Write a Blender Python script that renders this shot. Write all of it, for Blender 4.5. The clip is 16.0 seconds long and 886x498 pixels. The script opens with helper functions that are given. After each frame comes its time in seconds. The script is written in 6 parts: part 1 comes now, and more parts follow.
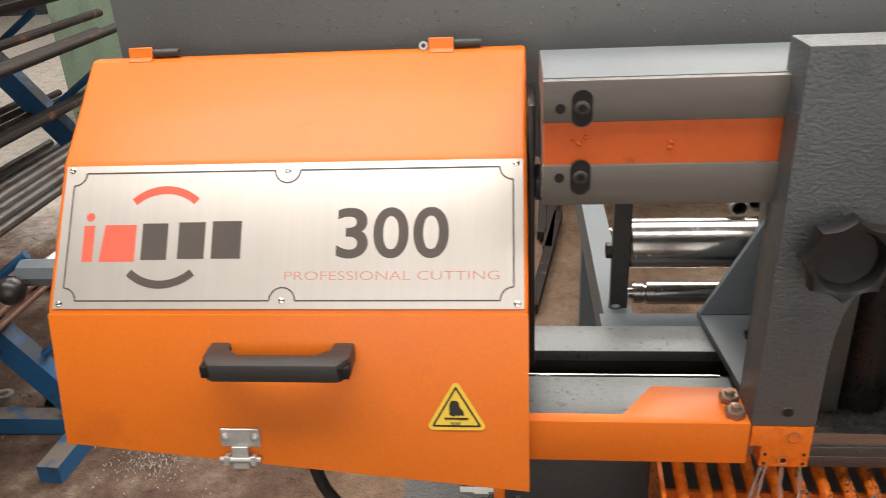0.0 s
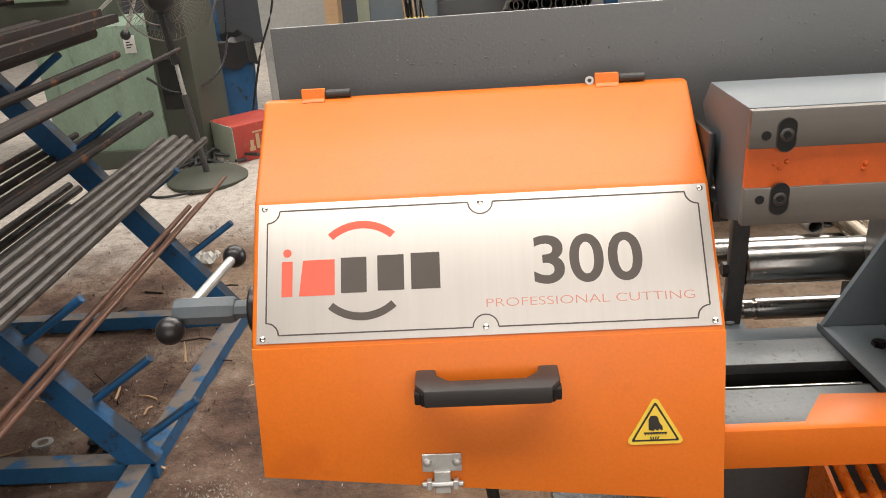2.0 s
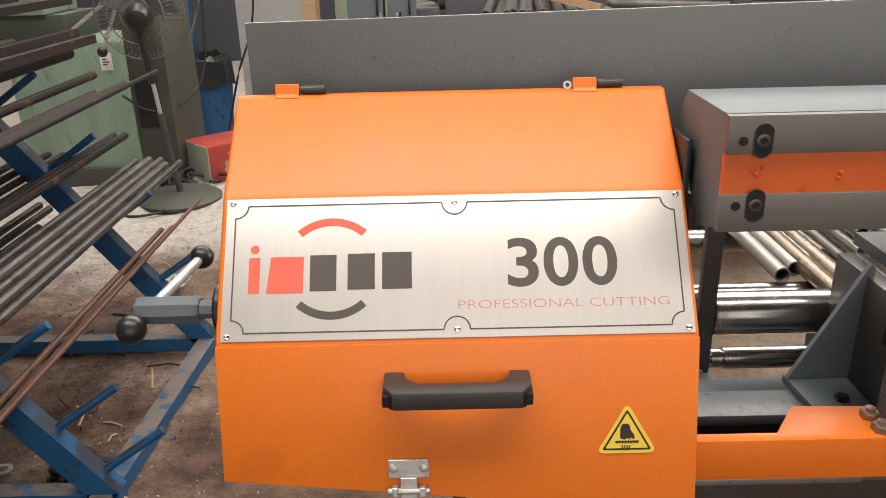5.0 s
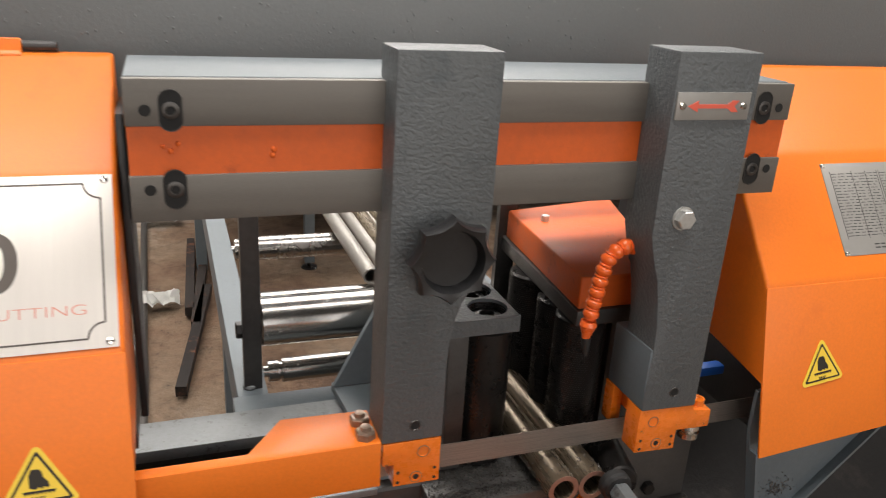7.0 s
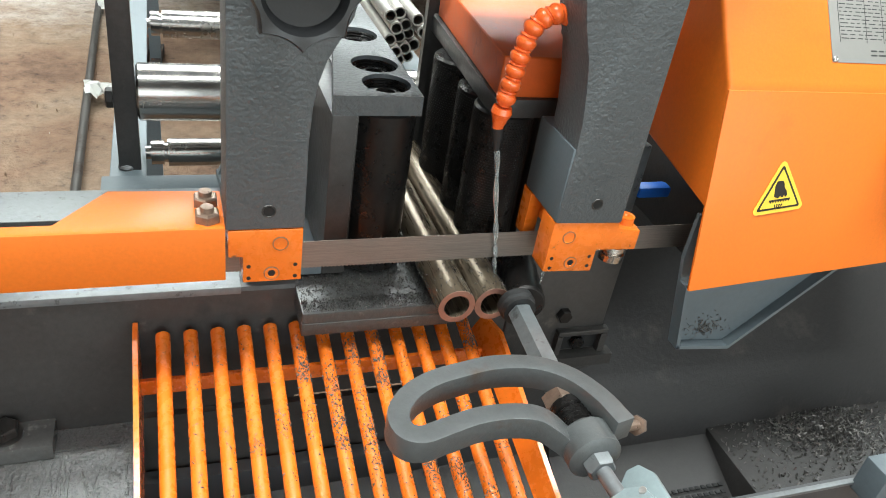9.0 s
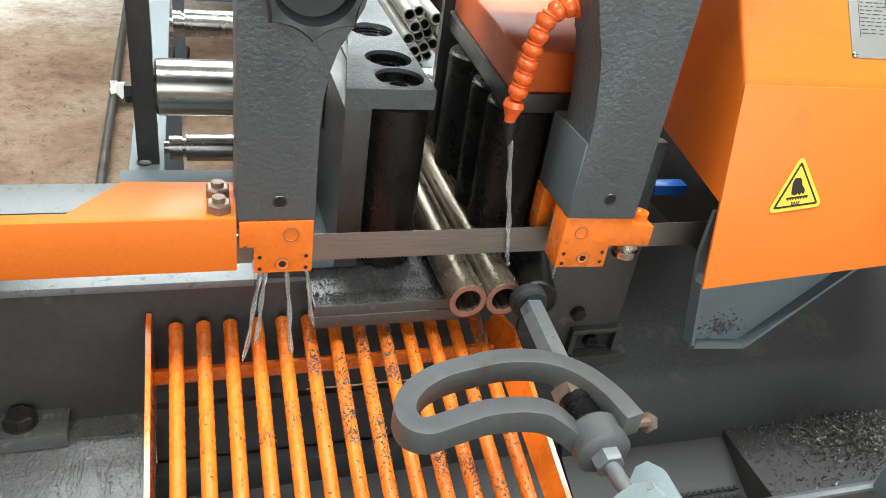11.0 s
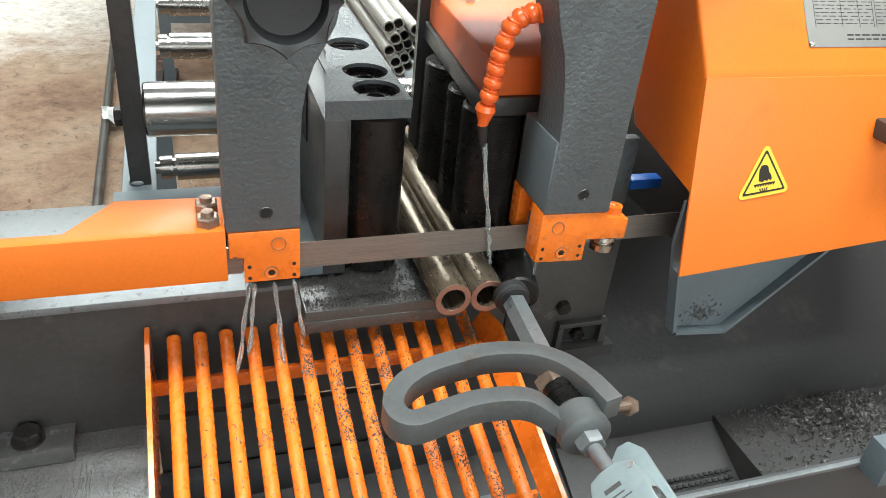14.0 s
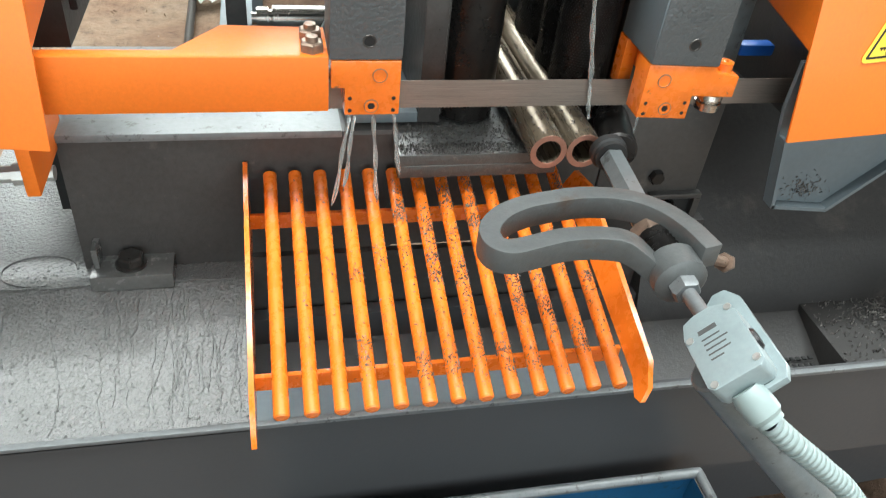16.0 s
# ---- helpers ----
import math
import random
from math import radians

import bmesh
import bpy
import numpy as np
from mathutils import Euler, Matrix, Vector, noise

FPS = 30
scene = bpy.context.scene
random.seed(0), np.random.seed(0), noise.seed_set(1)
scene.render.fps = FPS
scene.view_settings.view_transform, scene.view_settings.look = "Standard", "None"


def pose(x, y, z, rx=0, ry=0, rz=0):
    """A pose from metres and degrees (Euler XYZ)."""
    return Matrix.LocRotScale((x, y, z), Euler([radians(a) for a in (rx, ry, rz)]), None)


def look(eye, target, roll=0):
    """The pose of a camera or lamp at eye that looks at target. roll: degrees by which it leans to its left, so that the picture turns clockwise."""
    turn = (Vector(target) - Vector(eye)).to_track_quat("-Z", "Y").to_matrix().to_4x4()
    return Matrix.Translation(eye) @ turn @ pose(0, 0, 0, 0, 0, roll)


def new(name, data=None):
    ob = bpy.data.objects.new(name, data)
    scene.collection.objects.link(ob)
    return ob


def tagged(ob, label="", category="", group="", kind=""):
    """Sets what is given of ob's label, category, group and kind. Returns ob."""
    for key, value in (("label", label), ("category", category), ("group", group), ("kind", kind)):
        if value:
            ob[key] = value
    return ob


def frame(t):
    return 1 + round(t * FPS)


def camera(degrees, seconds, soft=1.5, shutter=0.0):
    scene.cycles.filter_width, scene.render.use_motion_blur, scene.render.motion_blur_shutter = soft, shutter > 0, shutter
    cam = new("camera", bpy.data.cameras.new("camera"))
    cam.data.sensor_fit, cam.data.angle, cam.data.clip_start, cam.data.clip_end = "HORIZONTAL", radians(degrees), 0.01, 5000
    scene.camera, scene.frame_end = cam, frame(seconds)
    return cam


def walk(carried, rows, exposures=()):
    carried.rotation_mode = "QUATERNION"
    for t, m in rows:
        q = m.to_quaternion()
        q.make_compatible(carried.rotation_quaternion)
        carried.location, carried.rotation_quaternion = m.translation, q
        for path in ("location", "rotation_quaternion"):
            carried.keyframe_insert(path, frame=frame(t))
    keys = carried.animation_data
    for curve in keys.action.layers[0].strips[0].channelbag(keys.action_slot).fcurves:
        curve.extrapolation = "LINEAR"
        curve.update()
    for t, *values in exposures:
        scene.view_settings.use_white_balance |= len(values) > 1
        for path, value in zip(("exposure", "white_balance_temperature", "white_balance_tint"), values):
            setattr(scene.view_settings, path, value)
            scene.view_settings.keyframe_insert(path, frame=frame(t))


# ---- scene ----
cam = camera(59.6, 16.0, soft=0.75, shutter=0.3)
PATH = [
    (0, (0.163, 0.088, 1.64), (-0.032, 1.884, 0.781), -3.1),
    (0.5, (0.037, 0.082, 1.653), (-0.147, 1.882, 0.799), -3.9),
    (1, (-0.049, 0.067, 1.66), (-0.188, 1.873, 0.812), -4.3),
    (1.5, (-0.102, 0.045, 1.67), (-0.204, 1.856, 0.827), -3.9),
    (2, (-0.131, 0.031, 1.669), (-0.212, 1.865, 0.877), -3.7),
    (2.5, (-0.14, 0.027, 1.667), (-0.204, 1.871, 0.895), -3.6),
    (3, (-0.142, 0.023, 1.674), (-0.193, 1.88, 0.933), -3.3),
    (3.2, (-0.143, 0.023, 1.676), (-0.188, 1.884, 0.943), -3.3),
    (5.3, (-0.125, 0.049, 1.713), (-0.108, 1.904, 0.966), -0.5),
    (5.5, (-0.111, 0.056, 1.698), (0.033, 1.92, 0.989), 1.2),
    (6, (-0.035, 0.054, 1.709), (0.343, 1.904, 1.05), 2.0),
    (6.5, (0.073, 0.069, 1.68), (0.656, 1.863, 1.016), 3.0),
    (7, (0.227, 0.128, 1.641), (0.88, 1.884, 0.941), 3.6),
    (7.5, (0.308, 0.166, 1.6), (0.971, 1.881, 0.813), 4.8),
    (8, (0.346, 0.19, 1.559), (1.008, 1.838, 0.638), 7.0),
    (8.5, (0.373, 0.214, 1.534), (1.03, 1.79, 0.492), 8.1),
    (9, (0.393, 0.218, 1.518), (1.046, 1.775, 0.446), 9.7),
    (9.2, (0.4, 0.22, 1.512), (1.052, 1.772, 0.432), 10.1),
    (11.5, (0.408, 0.205, 1.509), (0.995, 1.792, 0.442), 8.8),
    (12, (0.415, 0.202, 1.511), (1.0, 1.79, 0.445), 8.5),
    (12.5, (0.41, 0.199, 1.51), (0.998, 1.785, 0.442), 8.2),
    (13, (0.403, 0.192, 1.513), (0.998, 1.777, 0.448), 7.8),
    (13.5, (0.417, 0.178, 1.517), (1.018, 1.768, 0.462), 6.9),
    (14, (0.412, 0.172, 1.523), (1.012, 1.764, 0.471), 6.2),
    (14.5, (0.41, 0.168, 1.515), (1.009, 1.759, 0.461), 6.8),
    (15, (0.402, 0.156, 1.512), (0.984, 1.758, 0.466), 6.9),
    (15.5, (0.385, 0.142, 1.472), (0.87, 1.714, 0.334), 7.3),
    (16, (0.379, 0.139, 1.454), (0.797, 1.646, 0.208), 6.8),
]
walk(cam, [(t, look(eye, target, roll)) for t, eye, target, roll in PATH],
     [(0, -0.17, 6750, 13), (3.2, -0.22, 6750, 13), (5.3, -0.28, 6750, 14), (6.5, -0.28, 6700, 14), (7.2, -0.06, 6550, 11), (8.5, 0.59, 5930, 1), (15, 0.61, 5930, 1), (16, 0.71, 5930, 1)])

# ---- light ----
FLOOR = 0.08

world = bpy.data.worlds.new("sky")
scene.world = world
world.use_nodes = True
wn, wl = world.node_tree.nodes, world.node_tree.links
sky = wn.new("ShaderNodeTexSky")
sky.sky_type = "NISHITA"
sky.sun_disc = False
sky.sun_elevation, sky.sun_rotation = radians(48), radians(200)
wl.new(sky.outputs["Color"], wn["Background"].inputs["Color"])
wn["Background"].inputs["Strength"].default_value = 0.07


def area(name, eye, target, w, h, watts, col):
    d = bpy.data.lights.new(name, "AREA")
    d.shape, d.size, d.size_y, d.energy, d.color = "RECTANGLE", w, h, watts, col
    o = new(name, d)
    o.matrix_world = look(eye, target)
    return o


DAY = (1.0, 0.96, 0.9)
# daylight from an assumed great door behind the camera and from unseen roof lights
area("assumed_door_daylight", (1.0, -4.4, 2.4), (0.6, 1.0, 1.0), 6.0, 3.8, 150, DAY)
area("roof_daylight_near", (0.4, 0.2, 5.85), (0.4, 0.2, 0), 8.0, 1.4, 490, DAY)
area("roof_daylight_middle", (0.4, 5.2, 5.85), (0.4, 5.2, 0), 9.0, 1.6, 600, DAY)
# extra strip added to brighten reflections on level faces
area("added_roof_fill_far", (0.4, 9.0, 5.85), (0.4, 6.0, 0), 9.0, 1.8, 650, DAY)
area("side_daylight", (8.6, 4.2, 2.4), (3.0, 4.2, 1.0), 4.0, 3.4, 380, DAY)


# ---- materials ----
def mat(name, col, rough=0.5, metal=0.0, var=0.15, vscale=6.0, bump=0.1, bscale=60.0, second=None, amount=0.5, spread=0.12,
        sscale=9.0, coat=0.0, stretch=None, island=False, lumps=0.0, lump_height=0.0024):
    """A surface with broad and fine colour variation, an optional second colour in patches, and fine relief."""
    m = bpy.data.materials.new(name)
    m.use_nodes = True
    n, l = m.node_tree.nodes, m.node_tree.links
    b = n["Principled BSDF"]
    co = n.new("ShaderNodeTexCoord")
    src = co.outputs["Object"]
    if stretch:
        mp = n.new("ShaderNodeMapping")
        mp.inputs["Scale"].default_value = stretch
        l.new(src, mp.inputs["Vector"])
        src = mp.outputs["Vector"]

    def tex(scale, detail, rough_):
        t = n.new("ShaderNodeTexNoise")
        t.inputs["Scale"].default_value, t.inputs["Detail"].default_value, t.inputs["Roughness"].default_value = scale, detail, rough_
        l.new(src, t.inputs["Vector"])
        return t.outputs["Fac"]

    broad, fine = tex(vscale, 4, 0.6), tex(bscale, 5, 0.65)
    add = n.new("ShaderNodeMath")
    add.operation = "ADD"
    l.new(broad, add.inputs[0]), l.new(fine, add.inputs[1])
    fac = add.outputs[0]
    rng = n.new("ShaderNodeMapRange")
    rng.inputs["From Min"].default_value, rng.inputs["From Max"].default_value = 0.6, 1.4
    rng.inputs["To Min"].default_value, rng.inputs["To Max"].default_value = 1 - var, 1 + var
    l.new(fac, rng.inputs["Value"])
    mul = n.new("ShaderNodeVectorMath")
    mul.operation = "SCALE"
    mul.inputs[0].default_value = col
    l.new(rng.outputs["Result"], mul.inputs["Scale"])
    out = mul.outputs["Vector"]
    if island:
        oi = n.new("ShaderNodeObjectInfo")
        r2 = n.new("ShaderNodeMapRange")
        r2.inputs["To Min"].default_value, r2.inputs["To Max"].default_value = 0.75, 1.25
        l.new(oi.outputs["Random"], r2.inputs["Value"])
        m2 = n.new("ShaderNodeVectorMath")
        m2.operation = "SCALE"
        l.new(out, m2.inputs[0]), l.new(r2.outputs["Result"], m2.inputs["Scale"])
        out = m2.outputs["Vector"]
    if second:
        p = tex(sscale, 7, 0.7)
        r = n.new("ShaderNodeMapRange")
        r.inputs["From Min"].default_value, r.inputs["From Max"].default_value = amount, amount + spread
        l.new(p, r.inputs["Value"])
        mx = n.new("ShaderNodeMix")
        mx.data_type = "RGBA"
        l.new(r.outputs["Result"], mx.inputs["Factor"]), l.new(out, mx.inputs["A"])
        mx.inputs["B"].default_value = (*second, 1)
        out = mx.outputs["Result"]
    l.new(out, b.inputs["Base Color"])
    rr = n.new("ShaderNodeMapRange")
    rr.inputs["From Min"].default_value, rr.inputs["From Max"].default_value = 0.6, 1.4
    rr.inputs["To Min"].default_value, rr.inputs["To Max"].default_value = max(0.03, rough - 0.1), min(1, rough + 0.1)
    l.new(fac, rr.inputs["Value"]), l.new(rr.outputs["Result"], b.inputs["Roughness"])
    b.inputs["Metallic"].default_value = metal
    b.inputs["Coat Weight"].default_value, b.inputs["Coat Roughness"].default_value = coat, 0.15
    if bump:
        bp = n.new("ShaderNodeBump")
        bp.inputs["Strength"].default_value, bp.inputs["Distance"].default_value = bump, 0.002
        l.new(fine, bp.inputs["Height"]), l.new(bp.outputs["Normal"], b.inputs["Normal"])
        if lumps:
            # coarse hammered skin under the fine grain
            lo = tex(lumps, 1.5, 0.5)
            b2 = n.new("ShaderNodeBump")
            b2.inputs["Strength"].default_value, b2.inputs["Distance"].default_value = 0.52, lump_height
            l.new(lo, b2.inputs["Height"]), l.new(b2.outputs["Normal"], bp.inputs["Normal"])
    return m


ORANGE = mat("orange_paint", (0.80, 0.180, 0.010), 0.46, 0, 0.10, 5, 0.10, 220, (0.70, 0.145, 0.010), 0.60, 0.14, 7, coat=0.10)
ORANGE_WORN = mat("orange_paint_worn", (0.83, 0.185, 0.013), 0.28, 0, 0.14, 9, 0.25, 90, (0.20, 0.08, 0.035), 0.635, 0.05, 75, coat=0.6)
ORANGE_DEEP = mat("orange_red_paint", (0.68, 0.115, 0.012), 0.5, 0, 0.12, 7, 0.12, 120, (0.42, 0.07, 0.012), 0.62, 0.1, 18, coat=0.05)
GREY = mat("dark_grey_textured_paint", (0.093, 0.101, 0.105), 0.44, 0, 0.14, 6, 0.35, 300, (0.07, 0.08, 0.085), 0.56, 0.1, 14, lumps=210)
GREY_SHEET = mat("grey_sheet_paint", (0.128, 0.134, 0.134), 0.38, 0, 0.09, 4, 0.25, 200, (0.17, 0.175, 0.17), 0.66, 0.03, 60)
GREY_SMOOTH = mat("grey_blue_paint", (0.115, 0.138, 0.152), 0.52, 0, 0.16, 7, 0.2, 130, (0.10, 0.12, 0.135), 0.60, 0.08, 22)
GREY_WET = mat("wet_grey_paint", (0.10, 0.10, 0.097), 0.26, 0, 0.3, 5, 0.5, 85, (0.24, 0.235, 0.22), 0.56, 0.12, 30, coat=0.5)
DARK = mat("dark_machine_body", (0.050, 0.047, 0.045), 0.36, 0, 0.3, 7, 0.25, 110, (0.13, 0.115, 0.10), 0.61, 0.14, 18)
STEEL = mat("ground_steel", (0.160, 0.148, 0.132), 0.52, 0.4, 0.2, 4, 0.08, 160, stretch=(1, 6, 14))
DECK = mat("wet_light_grey_deck", (0.098, 0.098, 0.095), 0.34, 0, 0.22, 5, 0.5, 300, (0.14, 0.138, 0.13), 0.58, 0.12, 9, coat=0.25, lumps=230, lump_height=0.007)
TABLE = mat("wet_dark_table_steel", (0.060, 0.060, 0.058), 0.34, 0.1, 0.3, 9, 0.6, 160, (0.115, 0.112, 0.105), 0.58, 0.08, 60, coat=0.3)
STEEL_WORN = mat("worn_steel_with_grime", (0.185, 0.195, 0.20), 0.45, 0.4, 0.22, 9, 0.25, 120, (0.10, 0.10, 0.10), 0.59, 0.05, 70)
BRIGHT = mat("bright_turned_steel", (0.62, 0.59, 0.55), 0.20, 1.0, 0.1, 12, 0.05, 200)
ROLL = mat("turned_roller_steel", (0.42, 0.40, 0.375), 0.24, 1.0, 0.06, 3, 0, 40)
BLADE = mat("band_blade_steel", (0.24, 0.205, 0.18), 0.38, 0.5, 0.4, 30, 0.05, 200, stretch=(0.4, 1, 34))
ALU = mat("brushed_aluminium", (0.66, 0.625, 0.58), 0.46, 0.5, 0.06, 5, 0.06, 260, stretch=(30, 1, 1))
ZINC = mat("zinc_plated_steel", (0.50, 0.50, 0.48), 0.34, 0.55, 0.2, 40, 0.1, 150)
RUSTNUT = mat("brown_oiled_nut", (0.26, 0.185, 0.14), 0.34, 0.5, 0.3, 90, 0.2, 200)
BLACK = mat("black_plastic", (0.016, 0.016, 0.017), 0.36, 0, 0.2, 20, 0.1, 200)
BLACK_SATIN = mat("charcoal_plastic", (0.045, 0.043, 0.042), 0.42, 0, 0.12, 20, 0.2, 260)
# near-black: the shade inside holes and gaps is put into the colour
VOID = mat("hollow_shade_black", (0.006, 0.006, 0.006), 0.7, 0, 0.1, 20, 0)
ROLLER = mat("black_roller_steel", (0.022, 0.020, 0.019), 0.30, 0.5, 0.4, 14, 0.15, 90)
CAST = mat("grey_cast_bar", (0.100, 0.105, 0.105), 0.44, 0.2, 0.2, 8, 0.35, 120, (0.085, 0.06, 0.045), 0.58, 0.14, 20)
INK = mat("dark_brown_print", (0.085, 0.070, 0.060), 0.5, 0, 0.08, 20, 0)
RED_INK = mat("red_print", (0.78, 0.13, 0.08), 0.5, 0, 0.08, 20, 0)
FAINT_RED = mat("faint_red_print", (0.62, 0.26, 0.20), 0.5, 0, 0.15, 40, 0)
YELLOW = mat("yellow_sticker", (0.86, 0.60, 0.06), 0.4, 0, 0.05, 20, 0)
STICKER_BLACK = mat("black_print", (0.022, 0.017, 0.012), 0.5, 0, 0.05, 20, 0)
LABEL = mat("silver_label", (0.31, 0.30, 0.28), 0.42, 0.3, 0.08, 10, 0)
TUBE = mat("oily_steel_tube", (0.165, 0.130, 0.090), 0.27, 0.55, 0.22, 9, 0.03, 60, (0.085, 0.07, 0.05), 0.56, 0.14, 14, stretch=(3, 0.35, 3))
TUBE_CUT = mat("fresh_cut_tube_end", (0.36, 0.20, 0.15), 0.45, 0.5, 0.2, 60, 0.1, 200)
STOCK_GREY = mat("dull_stock_tube", (0.17, 0.165, 0.15), 0.5, 0.25, 0.3, 9, 0.1, 90, (0.11, 0.08, 0.06), 0.58, 0.12, 8, island=True)
TUBE_GREY = mat("grey_mill_tube", (0.38, 0.36, 0.33), 0.4, 0.6, 0.2, 12, 0.1, 90, island=True)
TUBE_RUST = mat("rusty_dark_bar", (0.022, 0.017, 0.015), 0.7, 0, 0.45, 9, 0.2, 80, (0.13, 0.05, 0.026), 0.57, 0.1, 12, island=True)
RUSTY = mat("brown_rusted_bar", (0.115, 0.052, 0.030), 0.55, 0.1, 0.4, 12, 0.2, 90, (0.05, 0.025, 0.018), 0.55, 0.1, 16)
SWARF = mat("pale_swarf", (0.42, 0.39, 0.34), 0.5, 0.2, 0.3, 40, 0)
SCREW = mat("oiled_black_screw", (0.075, 0.070, 0.066), 0.34, 0.7, 0.3, 60, 0.1, 200)
TUBE_RUST.node_tree.nodes["Principled BSDF"].inputs["Specular IOR Level"].default_value = 0.25
TUBE_LIGHT = mat("greyish_steel_bar", (0.075, 0.068, 0.062), 0.45, 0.35, 0.35, 8, 0.15, 80, (0.032, 0.022, 0.018), 0.52, 0.12, 10, island=True)
PALE_BAR = mat("pale_aluminium_bar", (0.72, 0.71, 0.69), 0.45, 0.3, 0.25, 6, 0.05, 60, island=True)
TRAY = mat("oily_brown_grey_tray", (0.028, 0.026, 0.025), 0.5, 0, 0.35, 5, 0.4, 120, (0.062, 0.054, 0.048), 0.58, 0.16, 13)


def blue_dirty(name, blue, level, sloped):
    """Blue rack paint; trodden dust lies on level faces, mill grime on sloped ones."""
    m = mat(name, blue, 0.5, 0, 0.3, 8, 0.15, 90, (0.02, 0.02, 0.022), 0.58, 0.08, 9)
    n, l = m.node_tree.nodes, m.node_tree.links
    b = n["Principled BSDF"]
    src = b.inputs["Base Color"].links[0].from_socket
    geo, sep, no = n.new("ShaderNodeNewGeometry"), n.new("ShaderNodeSeparateXYZ"), n.new("ShaderNodeTexNoise")
    l.new(geo.outputs["Normal"], sep.inputs["Vector"])
    no.inputs["Scale"].default_value, no.inputs["Detail"].default_value = 14, 8
    l.new(geo.outputs["Position"], no.inputs["Vector"])
    for col, lo, hi in ((sloped, 0.35, 0.45), (level, 0.8, 0.9)):
        r, add, mx = n.new("ShaderNodeMapRange"), n.new("ShaderNodeMath"), n.new("ShaderNodeMix")
        r.inputs["From Min"].default_value, r.inputs["From Max"].default_value = lo, hi
        l.new(sep.outputs["Z"], r.inputs["Value"])
        r2 = n.new("ShaderNodeMapRange")
        r2.inputs["From Min"].default_value, r2.inputs["From Max"].default_value = 0.38, 0.50
        l.new(no.outputs["Fac"], r2.inputs["Value"])
        add.operation = "MULTIPLY"
        l.new(r.outputs["Result"], add.inputs[0]), l.new(r2.outputs["Result"], add.inputs[1])
        mx.data_type = "RGBA"
        l.new(add.outputs[0], mx.inputs["Factor"]), l.new(src, mx.inputs["A"])
        mx.inputs["B"].default_value = (*col, 1)
        src = mx.outputs["Result"]
    l.new(src, b.inputs["Base Color"])
    return m


BLUE = blue_dirty("blue_rack_paint", (0.008, 0.075, 0.185), (0.06, 0.06, 0.06), (0.016, 0.026, 0.040))
BLUE_LIGHT = blue_dirty("worn_blue_paint", (0.012, 0.080, 0.18), (0.13, 0.11, 0.095), (0.05, 0.06, 0.07))
GREEN = mat("faded_green_paint", (0.215, 0.300, 0.225), 0.45, 0, 0.3, 3, 0.15, 60, (0.085, 0.10, 0.075), 0.57, 0.14, 7, stretch=(2, 2, 0.6))
GREEN_DARK = mat("dark_green_steel", (0.055, 0.06, 0.045), 0.6, 0, 0.3, 5, 0.2, 60)
RED = mat("red_box_paint", (0.36, 0.045, 0.032), 0.5, 0, 0.2, 8, 0.1, 60, (0.30, 0.17, 0.11), 0.60, 0.1, 14)
PALE_GREEN = mat("pale_green_board", (0.36, 0.39, 0.30), 0.6, 0, 0.2, 6, 0.1, 60)
WALL = mat("grubby_plaster", (0.33, 0.33, 0.31), 0.85, 0, 0.2, 1.6, 0.3, 30, (0.20, 0.19, 0.17), 0.58, 0.15, 2.5)
WALL_DARK = mat("dark_sheet_wall", (0.05, 0.055, 0.065), 0.7, 0, 0.3, 1.5, 0.2, 20)
WOOD = mat("raw_timber", (0.45, 0.29, 0.16), 0.65, 0, 0.2, 4, 0.2, 70, stretch=(1, 14, 14))
PAPER = mat("white_paper", (0.75, 0.75, 0.72), 0.8, 0, 0.06, 14, 0)
ROD_GREY = mat("dull_grey_steel", (0.18, 0.20, 0.208), 0.34, 0.35, 0.25, 18, 0.15, 90, (0.08, 0.08, 0.08), 0.58, 0.08, 30)
SWITCH = mat("pale_grey_diecast", (0.27, 0.325, 0.335), 0.42, 0.1, 0.1, 20, 0.15, 160)
CONDUIT = mat("grey_plastic_conduit", (0.27, 0.33, 0.325), 0.4, 0, 0.08, 20, 0)
RUBBER = mat("black_rubber", (0.018, 0.018, 0.018), 0.6, 0, 0.2, 20, 0.1, 90)
HOSE = mat("orange_hose_plastic", (0.83, 0.13, 0.02), 0.28, 0, 0.06, 30, 0, coat=0.4)
CHIPS = mat("steel_chips", (0.13, 0.122, 0.115), 0.45, 0.5, 0.5, 60, 0)
TEAL = mat("pale_teal_paint", (0.22, 0.42, 0.42), 0.5, 0, 0.1, 6, 0.05, 60)
SKIRT = mat("dark_panel_paint", (0.062, 0.063, 0.066), 0.42, 0, 0.12, 3, 0.1, 120)


